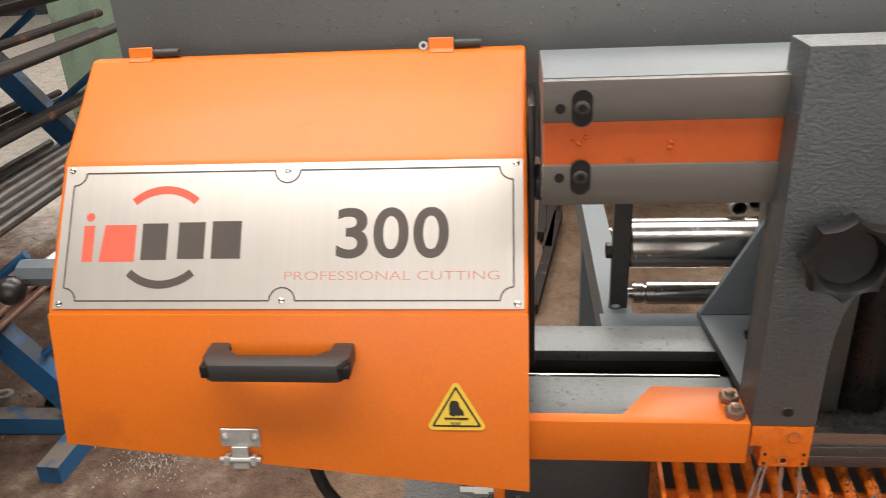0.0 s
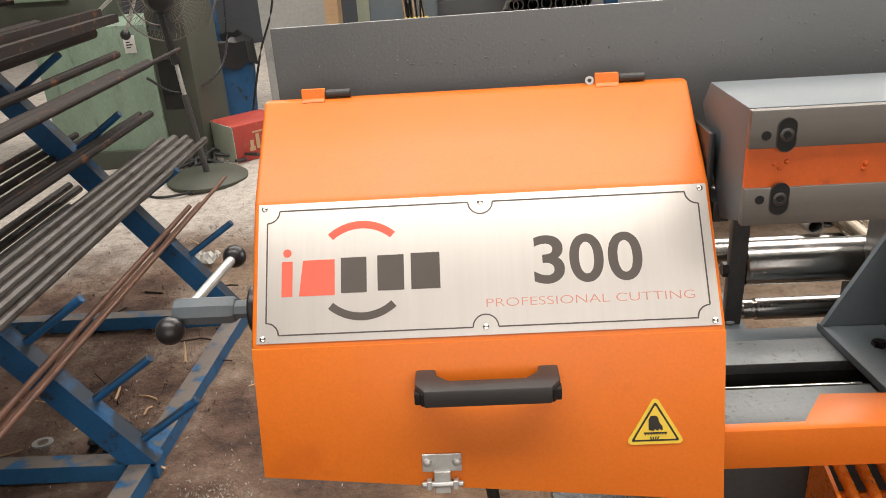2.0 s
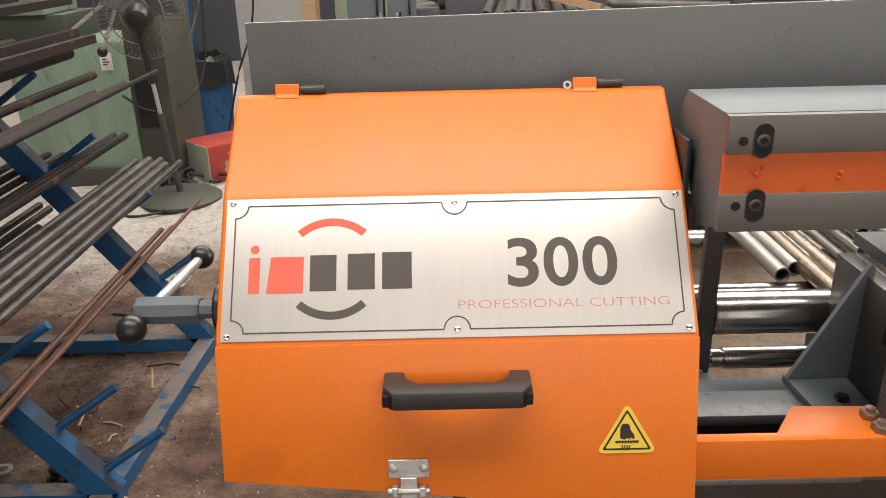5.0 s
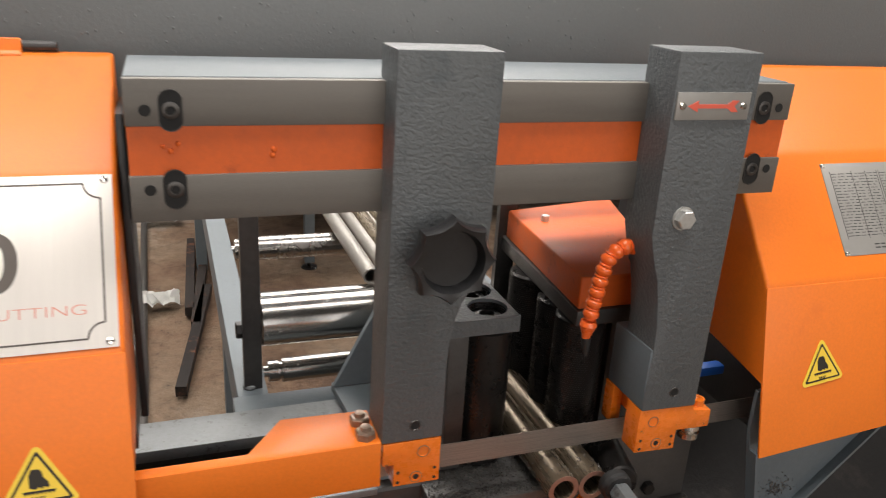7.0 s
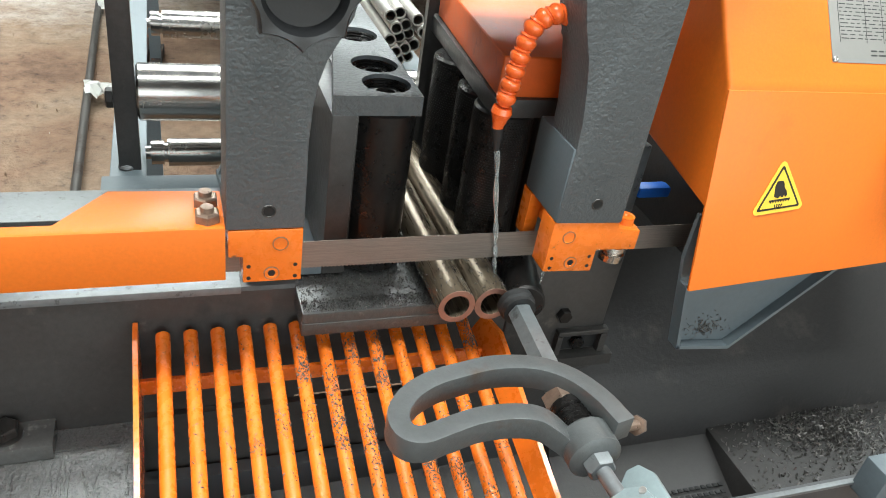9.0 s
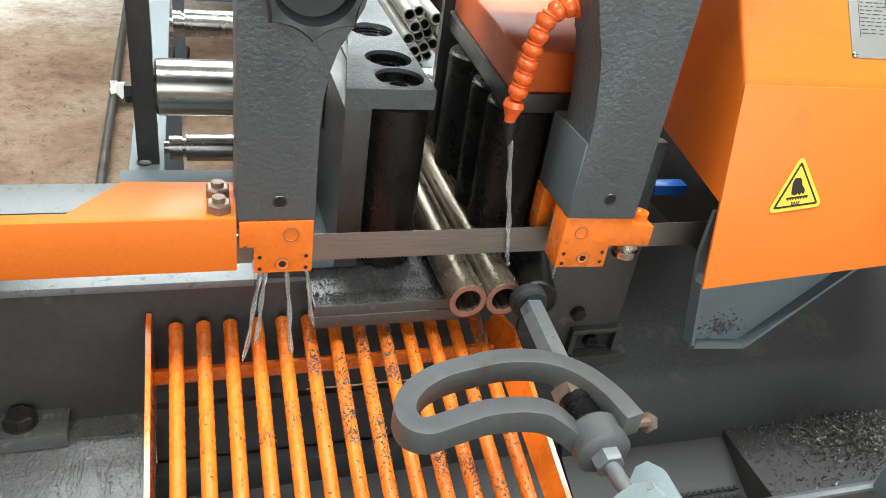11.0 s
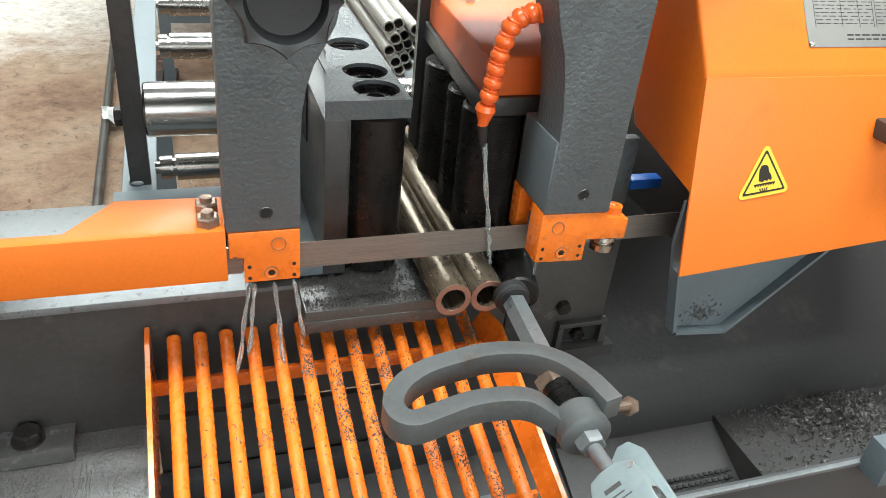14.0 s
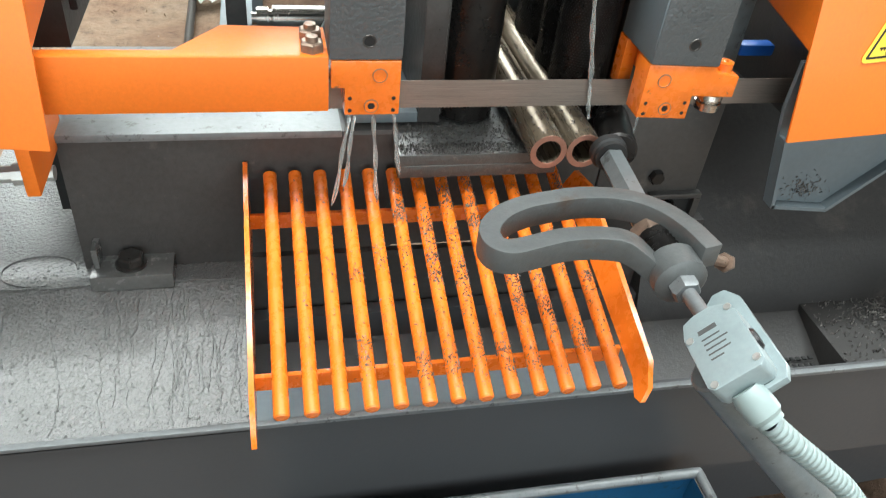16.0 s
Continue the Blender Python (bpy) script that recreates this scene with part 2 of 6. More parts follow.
def soil_material():
    m = bpy.data.materials.new("trodden_earth_floor")
    m.use_nodes = True
    n, l = m.node_tree.nodes, m.node_tree.links
    b = n["Principled BSDF"]
    co = n.new("ShaderNodeTexCoord")

    def tex(scale, detail=8, rough=0.65):
        t = n.new("ShaderNodeTexNoise")
        t.inputs["Scale"].default_value, t.inputs["Detail"].default_value, t.inputs["Roughness"].default_value = scale, detail, rough
        l.new(co.outputs["Object"], t.inputs["Vector"])
        return t.outputs["Fac"]

    def ramp(src, stops):
        r = n.new("ShaderNodeValToRGB")
        r.color_ramp.elements[0].position, r.color_ramp.elements[0].color = stops[0][0], (*stops[0][1], 1)
        r.color_ramp.elements[1].position, r.color_ramp.elements[1].color = stops[-1][0], (*stops[-1][1], 1)
        for p, c in stops[1:-1]:
            r.color_ramp.elements.new(p).color = (*c, 1)
        l.new(src, r.inputs["Fac"])
        return r.outputs["Color"]

    big = ramp(tex(1.1), [(0.34, (0.10, 0.055, 0.035)), (0.46, (0.22, 0.138, 0.088)), (0.56, (0.27, 0.195, 0.135)), (0.70, (0.38, 0.32, 0.265))])
    fine = ramp(tex(16, 14, 0.85), [(0.32, (0.12, 0.10, 0.085)), (0.46, (0.78, 0.74, 0.7)), (0.58, (1.0, 0.98, 0.95)), (0.72, (1.3, 1.28, 1.24))])
    # redder earth at the near left; the machine's shadow is partly in this colour
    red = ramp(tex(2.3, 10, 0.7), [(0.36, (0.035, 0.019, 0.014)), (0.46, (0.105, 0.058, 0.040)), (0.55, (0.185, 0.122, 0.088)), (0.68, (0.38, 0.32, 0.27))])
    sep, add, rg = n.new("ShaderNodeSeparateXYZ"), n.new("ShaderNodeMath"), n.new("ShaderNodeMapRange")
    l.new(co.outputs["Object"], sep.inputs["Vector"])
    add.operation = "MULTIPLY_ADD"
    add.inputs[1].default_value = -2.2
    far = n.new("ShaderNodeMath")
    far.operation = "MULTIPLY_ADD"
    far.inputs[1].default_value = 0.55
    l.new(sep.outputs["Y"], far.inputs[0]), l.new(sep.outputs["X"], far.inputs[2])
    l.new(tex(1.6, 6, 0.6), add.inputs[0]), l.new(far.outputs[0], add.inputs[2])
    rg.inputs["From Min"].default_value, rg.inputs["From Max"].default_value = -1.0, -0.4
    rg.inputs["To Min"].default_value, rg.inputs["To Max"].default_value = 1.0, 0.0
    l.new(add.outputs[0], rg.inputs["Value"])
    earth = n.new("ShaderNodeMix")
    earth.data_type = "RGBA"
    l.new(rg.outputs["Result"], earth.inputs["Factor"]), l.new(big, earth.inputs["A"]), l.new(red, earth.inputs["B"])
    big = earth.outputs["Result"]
    # pale concrete dust further back by the cabinet
    away, sway, rd = n.new("ShaderNodeMath"), n.new("ShaderNodeMath"), n.new("ShaderNodeMapRange")
    away.operation = sway.operation = "MULTIPLY_ADD"
    away.inputs[1].default_value, sway.inputs[1].default_value = -0.5, 2.0
    l.new(sep.outputs["X"], away.inputs[0]), l.new(sep.outputs["Y"], away.inputs[2])
    l.new(tex(2.7, 9, 0.7), sway.inputs[0]), l.new(away.outputs[0], sway.inputs[2])
    rd.inputs["From Min"].default_value, rd.inputs["From Max"].default_value = 5.5, 6.3
    l.new(sway.outputs[0], rd.inputs["Value"])
    pale = n.new("ShaderNodeMix")
    pale.data_type = "RGBA"
    l.new(rd.outputs["Result"], pale.inputs["Factor"]), l.new(big, pale.inputs["A"])
    pale.inputs["B"].default_value = (0.56, 0.53, 0.49, 1)
    big = pale.outputs["Result"]
    mx = n.new("ShaderNodeMix")
    mx.data_type, mx.blend_type = "RGBA", "MULTIPLY"
    mx.inputs["Factor"].default_value = 0.95
    l.new(big, mx.inputs["A"]), l.new(fine, mx.inputs["B"])
    l.new(mx.outputs["Result"], b.inputs["Base Color"])
    b.inputs["Roughness"].default_value = 0.88
    bp = n.new("ShaderNodeBump")
    bp.inputs["Strength"].default_value, bp.inputs["Distance"].default_value = 1.0, 0.02
    l.new(tex(45, 10, 0.7), bp.inputs["Height"])
    l.new(bp.outputs["Normal"], b.inputs["Normal"])
    return m


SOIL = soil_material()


def water_material():
    m = bpy.data.materials.new("milky_coolant")
    m.use_nodes = True
    b = m.node_tree.nodes["Principled BSDF"]
    b.inputs["Base Color"].default_value = (0.82, 0.85, 0.84, 1)
    b.inputs["Roughness"].default_value, b.inputs["IOR"].default_value = 0.06, 1.33
    b.inputs["Transmission Weight"].default_value = 0.8
    return m


WATER = water_material()


# ---- mesh helpers ----
def box(bm, x0, x1, y0, y1, z0, z1):
    v = [bm.verts.new((x, y, z)) for x in (x0, x1) for y in (y0, y1) for z in (z0, z1)]
    for f in ((0, 1, 3, 2), (4, 6, 7, 5), (0, 4, 5, 1), (2, 3, 7, 6), (0, 2, 6, 4), (1, 5, 7, 3)):
        bm.faces.new([v[i] for i in f])
    return v


def prism(bm, pts, a, b, axis="y"):
    """A closed outline of 2D points, extruded from a to b along axis (the points are the other two, in xyz order)."""
    def at(p, h):
        return {"x": (h, p[0], p[1]), "y": (p[0], h, p[1]), "z": (p[0], p[1], h)}[axis]
    lo, hi = [bm.verts.new(at(p, a)) for p in pts], [bm.verts.new(at(p, b)) for p in pts]
    k = len(pts)
    bm.faces.new(lo), bm.faces.new(hi[::-1])
    for i in range(k):
        bm.faces.new((lo[i], hi[i], hi[(i + 1) % k], lo[(i + 1) % k]))
    return lo + hi


def basis(d):
    d = Vector(d).normalized()
    u = d.cross((0, 0, 1)) if abs(d.z) < 0.95 else d.cross((1, 0, 0))
    u.normalize()
    return d, u, d.cross(u)


def lathe(bm, p, d, prof, seg=20, closed=False):
    """Rings of (distance along d, radius); a zero radius closes the end."""
    d, u, w = basis(d)
    p = Vector(p)
    rings = []
    for h, r in prof:
        if r <= 0:
            rings.append([bm.verts.new(p + d * h)])
        else:
            rings.append([bm.verts.new(p + d * h + (u * math.cos(2 * math.pi * k / seg) + w * math.sin(2 * math.pi * k / seg)) * r) for k in range(seg)])
    pairs = list(zip(rings, rings[1:])) + ([(rings[-1], rings[0])] if closed else [])
    for a, b in pairs:
        for k in range(seg):
            q = [a[k % len(a)], a[(k + 1) % len(a)], b[(k + 1) % len(b)], b[k % len(b)]]
            q = list(dict.fromkeys(q))
            if len(q) > 2:
                bm.faces.new(q)


def rod(bm, a, b, r, seg=14, edge=0.0):
    L = (Vector(b) - Vector(a)).length
    e = edge or min(r * 0.12, L * 0.2)
    lathe(bm, a, Vector(b) - Vector(a), [(0, 0), (0, r - e), (e, r), (L - e, r), (L, r - e), (L, 0)], seg)


def pipe(bm, a, b, r, ri, seg=18, hollow=0.25):
    """A tube open at its first end."""
    L = (Vector(b) - Vector(a)).length
    lathe(bm, a, Vector(b) - Vector(a), [(min(hollow, L * 0.8), 0), (min(hollow, L * 0.8), ri), (0, ri), (0, r), (L, r), (L, 0)], seg)


def sweep(bm, pts, r, seg=8):
    pts = [Vector(p) for p in pts]
    rings = []
    for i, p in enumerate(pts):
        d = pts[min(i + 1, len(pts) - 1)] - pts[max(i - 1, 0)]
        d, u, w = basis(d)
        rings.append([bm.verts.new(p + (u * math.cos(2 * math.pi * k / seg) + w * math.sin(2 * math.pi * k / seg)) * r) for k in range(seg)])
    for a, b in zip(rings, rings[1:]):
        for k in range(seg):
            bm.faces.new((a[k], a[(k + 1) % seg], b[(k + 1) % seg], b[k]))
    bm.faces.new(rings[0][::-1]), bm.faces.new(rings[-1])


def smooth_path(pts, n=8):
    pts = [Vector(p) for p in pts]
    out = []
    ext = [pts[0] * 2 - pts[1]] + pts + [pts[-1] * 2 - pts[-2]]
    for i in range(1, len(ext) - 2):
        a, b, c, d = ext[i - 1:i + 3]
        for k in range(n):
            t = k / n
            out.append(0.5 * ((2 * b) + (c - a) * t + (2 * a - 5 * b + 4 * c - d) * t * t + (3 * b - a - 3 * c + d) * t ** 3))
    return out + [pts[-1]]


def ball(bm, c, r, seg=16, rings=9, squash=1.0, d=(0, 0, 1)):
    lathe(bm, Vector(c), d, [(-math.cos(math.pi * k / rings) * r * squash, math.sin(math.pi * k / rings) * r if 0 < k < rings else 0) for k in range(rings + 1)], seg)


def hexnut(bm, p, d, r, h, hole=0.0):
    d, u, w = basis(d)
    p = Vector(p)
    prof = [(0, r), (h * 0.82, r), (h, r * 0.86)]
    prof += [(h, hole), (h * 0.6, hole), (h * 0.6, 0)] if hole else [(h, 0)]
    lathe(bm, p, d, [(0, 0)] + prof, 6)


def bevel(bm, w, seg=2, limit=30):
    bmesh.ops.recalc_face_normals(bm, faces=bm.faces)
    e = [x for x in bm.edges if len(x.link_faces) == 2 and x.calc_face_angle(0) > radians(limit)]
    bmesh.ops.bevel(bm, geom=e, offset=w, segments=seg, affect="EDGES", profile=0.6, clamp_overlap=True)


def part(name, bm, material, parent=None, label="", m=None, soft=35):
    bmesh.ops.recalc_face_normals(bm, faces=bm.faces)
    if m is not None:
        bm.transform(m)
    me = bpy.data.meshes.new(name)
    bm.to_mesh(me)
    bm.free()
    me.materials.append(material)
    if soft:
        me.polygons.foreach_set("use_smooth", [True] * len(me.polygons))
        me.set_sharp_from_angle(angle=radians(soft))
    ob = new(name, me)
    ob.parent = parent
    if label:
        ob["label"] = label
    return ob


def thing(name, label, category, group="", at=(0, 0, 0)):
    ob = new(name)
    ob.empty_display_size = 0.05
    ob.location = at
    return tagged(ob, label, category, group)


def solo(name, bm, material, label, category, group="", kind="", soft=35):
    return tagged(part(name, bm, material, None, "", None, soft), label, category, group, kind)


def B():
    return bmesh.new()


def bx(*a, bev=0.0, seg=2):
    bm = B()
    box(bm, *a)
    if bev:
        bevel(bm, bev, seg)
    return bm


def text_mesh(body, size, width, bold=0.0):
    """The built-in font's letters as a thin mesh, scaled to the given height of capitals and width, from the lower left."""
    cu = bpy.data.curves.new("letters", "FONT")
    cu.body, cu.size, cu.extrude, cu.offset = body, 1.0, 0.004, bold
    ob = new("letters", cu)
    dg = bpy.context.evaluated_depsgraph_get()
    me = bpy.data.meshes.new_from_object(ob.evaluated_get(dg))
    bpy.data.objects.remove(ob)
    bm = B()
    bm.from_mesh(me)
    bpy.data.meshes.remove(me)
    xs, ys = [v.co.x for v in bm.verts], [v.co.y for v in bm.verts]
    x0, x1, y0, y1 = min(xs), max(xs), min(ys), max(ys)
    for v in bm.verts:
        v.co = ((v.co.x - x0) / (x1 - x0) * width, (v.co.y - y0) / (y1 - y0) * size, v.co.z * 0.05)
    return bm


# ---- the setting ----
def ground():
    bm = B()
    xs = [-14, -9, -6] + [-4.5 + 0.11 * i for i in range(64)] + [3.5, 5, 8, 14]
    ys = [-7, -3, -1] + [0.6 + 0.11 * i for i in range(62)] + [8.5, 11, 16]
    grid = []
    for y in ys:
        row = []
        for x in xs:
            v = Vector((x * 1.3, y * 1.3, 0))
            z = FLOOR + 0.018 * noise.noise(v) + 0.016 * noise.noise(v * 3.7) + 0.008 * noise.noise(v * 9.0)
            row.append(bm.verts.new((x, y, z)))
        grid.append(row)
    for a, b in zip(grid, grid[1:]):
        for k in range(len(xs) - 1):
            bm.faces.new((a[k], a[k + 1], b[k + 1], b[k]))
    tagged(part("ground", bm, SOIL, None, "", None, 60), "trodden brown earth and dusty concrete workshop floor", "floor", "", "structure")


ground()


def hall():
    def st(name, bm, m, label, cat):
        tagged(part(name, bm, m, None, "", None, 0), label, cat, "", "structure")
    H = 6.0
    st("wall_west", bx(-9.2, -9.0, -5, 12, 0, H), WALL, "grubby pale plaster workshop wall", "wall")
    st("wall_north", bx(-9.0, 9.0, 11.8, 12, 0, H), WALL_DARK, "dark sheet-clad rear workshop wall", "wall")
    bm = B()
    box(bm, 9.0, 9.2, -5, 2.0, 0, H), box(bm, 9.0, 9.2, 6.5, 12, 0, H), box(bm, 9.0, 9.2, 2.0, 6.5, 4.2, H)
    st("wall_east", bm, WALL, "pale workshop wall with a wide opening", "wall")
    # south wall and roof are out of view, added to shape the daylight
    bm = B()
    box(bm, -9.0, -2.2, -5.2, -5.0, 0, H), box(bm, 4.2, 9.0, -5.2, -5.0, 0, H), box(bm, -2.2, 4.2, -5.2, -5.0, 4.4, H)
    st("wall_south", bm, WALL, "unseen pale workshop wall with an assumed great door opening", "wall")
    bm = B()
    for y0, y1 in ((-5, -0.6), (1.0, 4.3), (6.1, 8.0), (10.0, 12)):
        box(bm, -9.0, 9.0, y0, y1, H, H + 0.1)
    for y0, y1 in ((-0.6, 1.0), (4.3, 6.1), (8.0, 10.0)):
        box(bm, -9.0, -4.5, y0, y1, H, H + 0.1), box(bm, 5.5, 9.0, y0, y1, H, H + 0.1)
    st("ceiling", bm, WALL_DARK, "unseen dark sheet roof with long openings at the roof lamps", "ceiling")


hall()

# ---- saw head ----
FACET = Matrix(((1, 0, 0, 0), (0, 0.598, -0.801, 0.873), (0, 0.801, 0.598, 1.262), (0, 0, 0, 1)))
APRON = Matrix(((1, 0, 0, 0), (0, 0.2165, -0.976, 0.822), (0, 0.976, 0.2165, 1.032), (0, 0, 0, 1)))
PROFILE = [(0.822, 1.032), (0.873, 1.262), (0.985, 1.412), (1.111, 1.517), (1.130, 1.517), (1.130, 1.44), (0.99, 1.150), (0.8424, 1.124)]
head = thing("band_saw", "orange and grey saw head with two wheel covers and guide arms", "band saw")


def cover_shell(x0, x1, zl, zr):
    """Folded sheet cover: a sloping front in three folds, closed ends, and an apron with a slanting lower edge."""
    bm = B()
    prism(bm, PROFILE[1:], x0, x1, "x")
    bevel(bm, 0.006, 3, 12)
    bm2 = B()
    t = 0.004

    def y(z):
        return 0.822 + (z - 1.032) * 0.2217
    v = [bm2.verts.new(p) for p in ((x0, y(zl), zl), (x1, y(zr), zr), (x1, y(1.257), 1.257), (x0, y(1.257), 1.257),
                                    (x0, y(zl) + t, zl), (x1, y(zr) + t, zr), (x1, y(1.257) + t, 1.257), (x0, y(1.257) + t, 1.257))]
    for f in ((0, 1, 2, 3), (7, 6, 5, 4), (0, 4, 5, 1), (1, 5, 6, 2), (2, 6, 7, 3), (3, 7, 4, 0)):
        bm2.faces.new([v[i] for i in f])
    for p in bm2.verts:
        p.co.y -= 0.0012
    bevel(bm2, 0.0014, 2, 40)
    me = bpy.data.meshes.new("tmp")
    bm2.to_mesh(me)
    bm.from_mesh(me)
    bm2.free()
    bpy.data.meshes.remove(me)
    return bm


def warning(parent, m, cx, cy, s, turn=0):
    """Triangular saw-blade warning sticker: yellow, with a black border and pictogram."""
    m = m @ Matrix.Translation((cx, cy, 0)) @ Matrix.Rotation(radians(turn), 4, "Z") @ Matrix.Translation((-cx, -cy, 0))

    def tri(r, h, rr=0.12):
        pts = []
        for k in range(3):
            a = math.pi / 2 + k * 2 * math.pi / 3
            c = Vector((math.cos(a), math.sin(a))) * r * (1 - rr * 1.6)
            for j in range(-2, 3):
                b = a + j * math.pi / 6
                pts.append((cx + c.x + math.cos(b) * r * rr, cy + c.y + math.sin(b) * r * rr))
        bm = B()
        prism(bm, pts, 0, h, "z")
        return bm
    part("warning_sticker", tri(s, 0.0006), YELLOW, parent, "yellow triangular blade warning sticker", m)
    part("sticker_border", tri(s * 0.83, 0.0009, 0.05), STICKER_BLACK, parent, "", m)
    part("sticker_field", tri(s * 0.72, 0.0012, 0.03), YELLOW, parent, "", m)
    bm = B()
    k = s / 0.042
    prism(bm, [(cx + a * k, cy + b * k) for a, b in ((-0.0085, 0.011), (-0.006, 0.0165), (0.001, 0.0165), (0.0035, 0.0135), (0.0045, 0.008), (0.0085, 0.003), (0.0095, -0.0015), (0.0075, -0.0035), (0.005, -0.001), (0.003, -0.004), (0, -0.0015), (-0.003, -0.004), (-0.0085, -0.002))], 0.0012, 0.0016, "z")
    box(bm, cx - 0.0145 * k, cx + 0.0145 * k, cy - 0.0075 * k, cy - 0.0055 * k, 0.0012, 0.0016)
    for j in range(8):
        x = cx + (-0.0138 + j * 0.0036) * k
        prism(bm, [(x, cy - 0.0074 * k), (x + 0.0026 * k, cy - 0.0074 * k), (x + 0.0013 * k, cy - 0.0096 * k)], 0.0012, 0.0016, "z")
    for j in range(4):
        x = cx + (-0.007 + j * 0.0034) * k
        prism(bm, [(x, cy - 0.0115 * k), (x + 0.0016 * k, cy - 0.0115 * k), (x + (0.003 - j * 0.0012) * k, cy - 0.0165 * k), (x + (0.0016 - j * 0.0012) * k, cy - 0.0165 * k)], 0.0012, 0.0016, "z")
    part("pictogram", bm, STICKER_BLACK, parent, "", m)


def rivet(bm, x, v, r=0.0045):
    lathe(bm, (x, v, 0.0008), (0, 0, 1), [(0, r), (0.0014, r * 0.8), (0.002, r * 0.4), (0.0012, 0)], 14)


def left_cover():
    c = part("wheel_cover", cover_shell(-0.418, 0.174, 1.087, 1.034), ORANGE, head, "glossy orange folded-sheet wheel cover")
    part("nameplate", bx(-0.411, 0.169, 0.001, 0.184, 0, 0.0012, bev=0.0005), ALU, c, "brushed aluminium nameplate", FACET)
    x0, x1, v0, v1, r, w = -0.399, 0.157, 0.011, 0.174, 0.016, 0.0009
    mid = (x0 + x1) / 2
    bm = B()

    def arc(cx, cy, a0, a1, rad=r):
        n = 10
        p = [(cx + math.cos(a0 + (a1 - a0) * i / n) * q, cy + math.sin(a0 + (a1 - a0) * i / n) * q) for q in (rad - w, rad + w) for i in range(n + 1)]
        for i in range(n):
            prism(bm, [p[i], p[i + 1], p[n + 2 + i], p[n + 1 + i]], 0.0012, 0.0016, "z")
    pi = math.pi
    arc(x0, v0, 0, pi / 2), arc(x1, v0, pi / 2, pi), arc(x0, v1, -pi / 2, 0), arc(x1, v1, pi, 1.5 * pi)
    arc(mid, v0, 0, pi), arc(mid, v1, pi, 2 * pi)
    for v in (v0, v1):
        for a, b in ((x0 + r, mid - r), (mid + r, x1 - r)):
            box(bm, a, b, v - w, v + w, 0.0012, 0.0016)
    for x in (x0, x1):
        box(bm, x - w, x + w, v0 + r, v1 - r, 0.0012, 0.0016)
    part("plate_border", bm, INK, c, "", FACET)
    for x, v in ((x0 - 0.004, v0 - 0.004), (x1 + 0.004, v0 - 0.004), (x0 - 0.004, v1 + 0.004), (x1 + 0.004, v1 + 0.004), (mid, v0), (mid, v1)):
        bm = B()
        rivet(bm, x, v)
        part("rivet", bm, BRIGHT, c, "", FACET)
    # maker's mark as plain shapes
    marks = [(RED_INK, [(-0.3795, 0.060), (-0.3655, 0.060), (-0.3655, 0.106), (-0.3795, 0.106)]),
             (RED_INK, [(-0.357, 0.060), (-0.311, 0.060), (-0.311, 0.1065), (-0.352, 0.1065)]),
             (INK, [(-0.303, 0.062), (-0.270, 0.062), (-0.270, 0.108), (-0.303, 0.108)]),
             (INK, [(-0.256, 0.063), (-0.222, 0.063), (-0.222, 0.109), (-0.256, 0.109)]),
             (INK, [(-0.213, 0.063), (-0.176, 0.063), (-0.176, 0.110), (-0.213, 0.110)])]
    for m_, p in marks:
        bm = B()
        prism(bm, p, 0.0012, 0.0016, "z")
        part("mark_block", bm, m_, c, "", FACET)
    bm = B()
    lathe(bm, (-0.3725, 0.117, 0.0012), (0, 0, 1), [(0, 0.0055), (0.0004, 0.0055), (0.0004, 0)], 16)
    part("mark_dot", bm, RED_INK, c, "", FACET)
    for m_, a0, a1, cy in ((RED_INK, 0.27, 0.73, 0.090), (INK, 1.27, 1.73, 0.092)):
        bm = B()
        n, ri, ro = 24, 0.056, 0.066
        ts = [math.pi * (a0 + (a1 - a0) * k / n) for k in range(n + 1)]
        pts = [(-0.276 + math.cos(t) * ro, cy + math.sin(t) * ro) for t in ts] + [(-0.276 + math.cos(t) * ri, cy + math.sin(t) * ri) for t in ts[::-1]]
        prism(bm, pts, 0.0012, 0.0016, "z")
        part("mark_arc", bm, m_, c, "", FACET)
    for ch, x, w in (("3", -0.057, 0.039), ("0", -0.0115, 0.043), ("0", 0.037, 0.043)):
        bm = text_mesh(ch, 0.063, w, 0.018)
        part("digit", bm, INK, c, "dark printed digit " + ch, FACET @ Matrix.Translation((x, 0.062, 0.0012)), 0)
    bm = text_mesh("PROFESSIONAL CUTTING", 0.0105, 0.259, -0.014)
    part("slogan", bm, FAINT_RED, c, "thin red printed words PROFESSIONAL CUTTING", FACET @ Matrix.Translation((-0.119, 0.036, 0.0012)), 0)
    # handle
    bm = B()
    prism(bm, [(-0.212, 0.868), (-0.212, 0.832), (-0.200, 0.814), (-0.046, 0.814), (-0.034, 0.832), (-0.034, 0.868), (-0.058, 0.868), (-0.061, 0.850), (-0.076, 0.838), (-0.170, 0.838), (-0.185, 0.850), (-0.188, 0.868)], 1.198, 1.222, "z")
    bevel(bm, 0.003, 2)
    h = part("handle", bm, BLACK_SATIN, c, "charcoal plastic bow handle")
    for a, sg in ((-0.212, 1), (-0.034, -1)):
        bm = B()
        prism(bm, [(a + sg * 0.0005, 0.8303), (a + sg * 0.0105, 0.8153), (a + sg * 0.0096, 0.8145), (a - sg * 0.0004, 0.8295)], 1.2, 1.217, "z")
        part("screw_pocket", bm, VOID, h, "dark screw pocket")
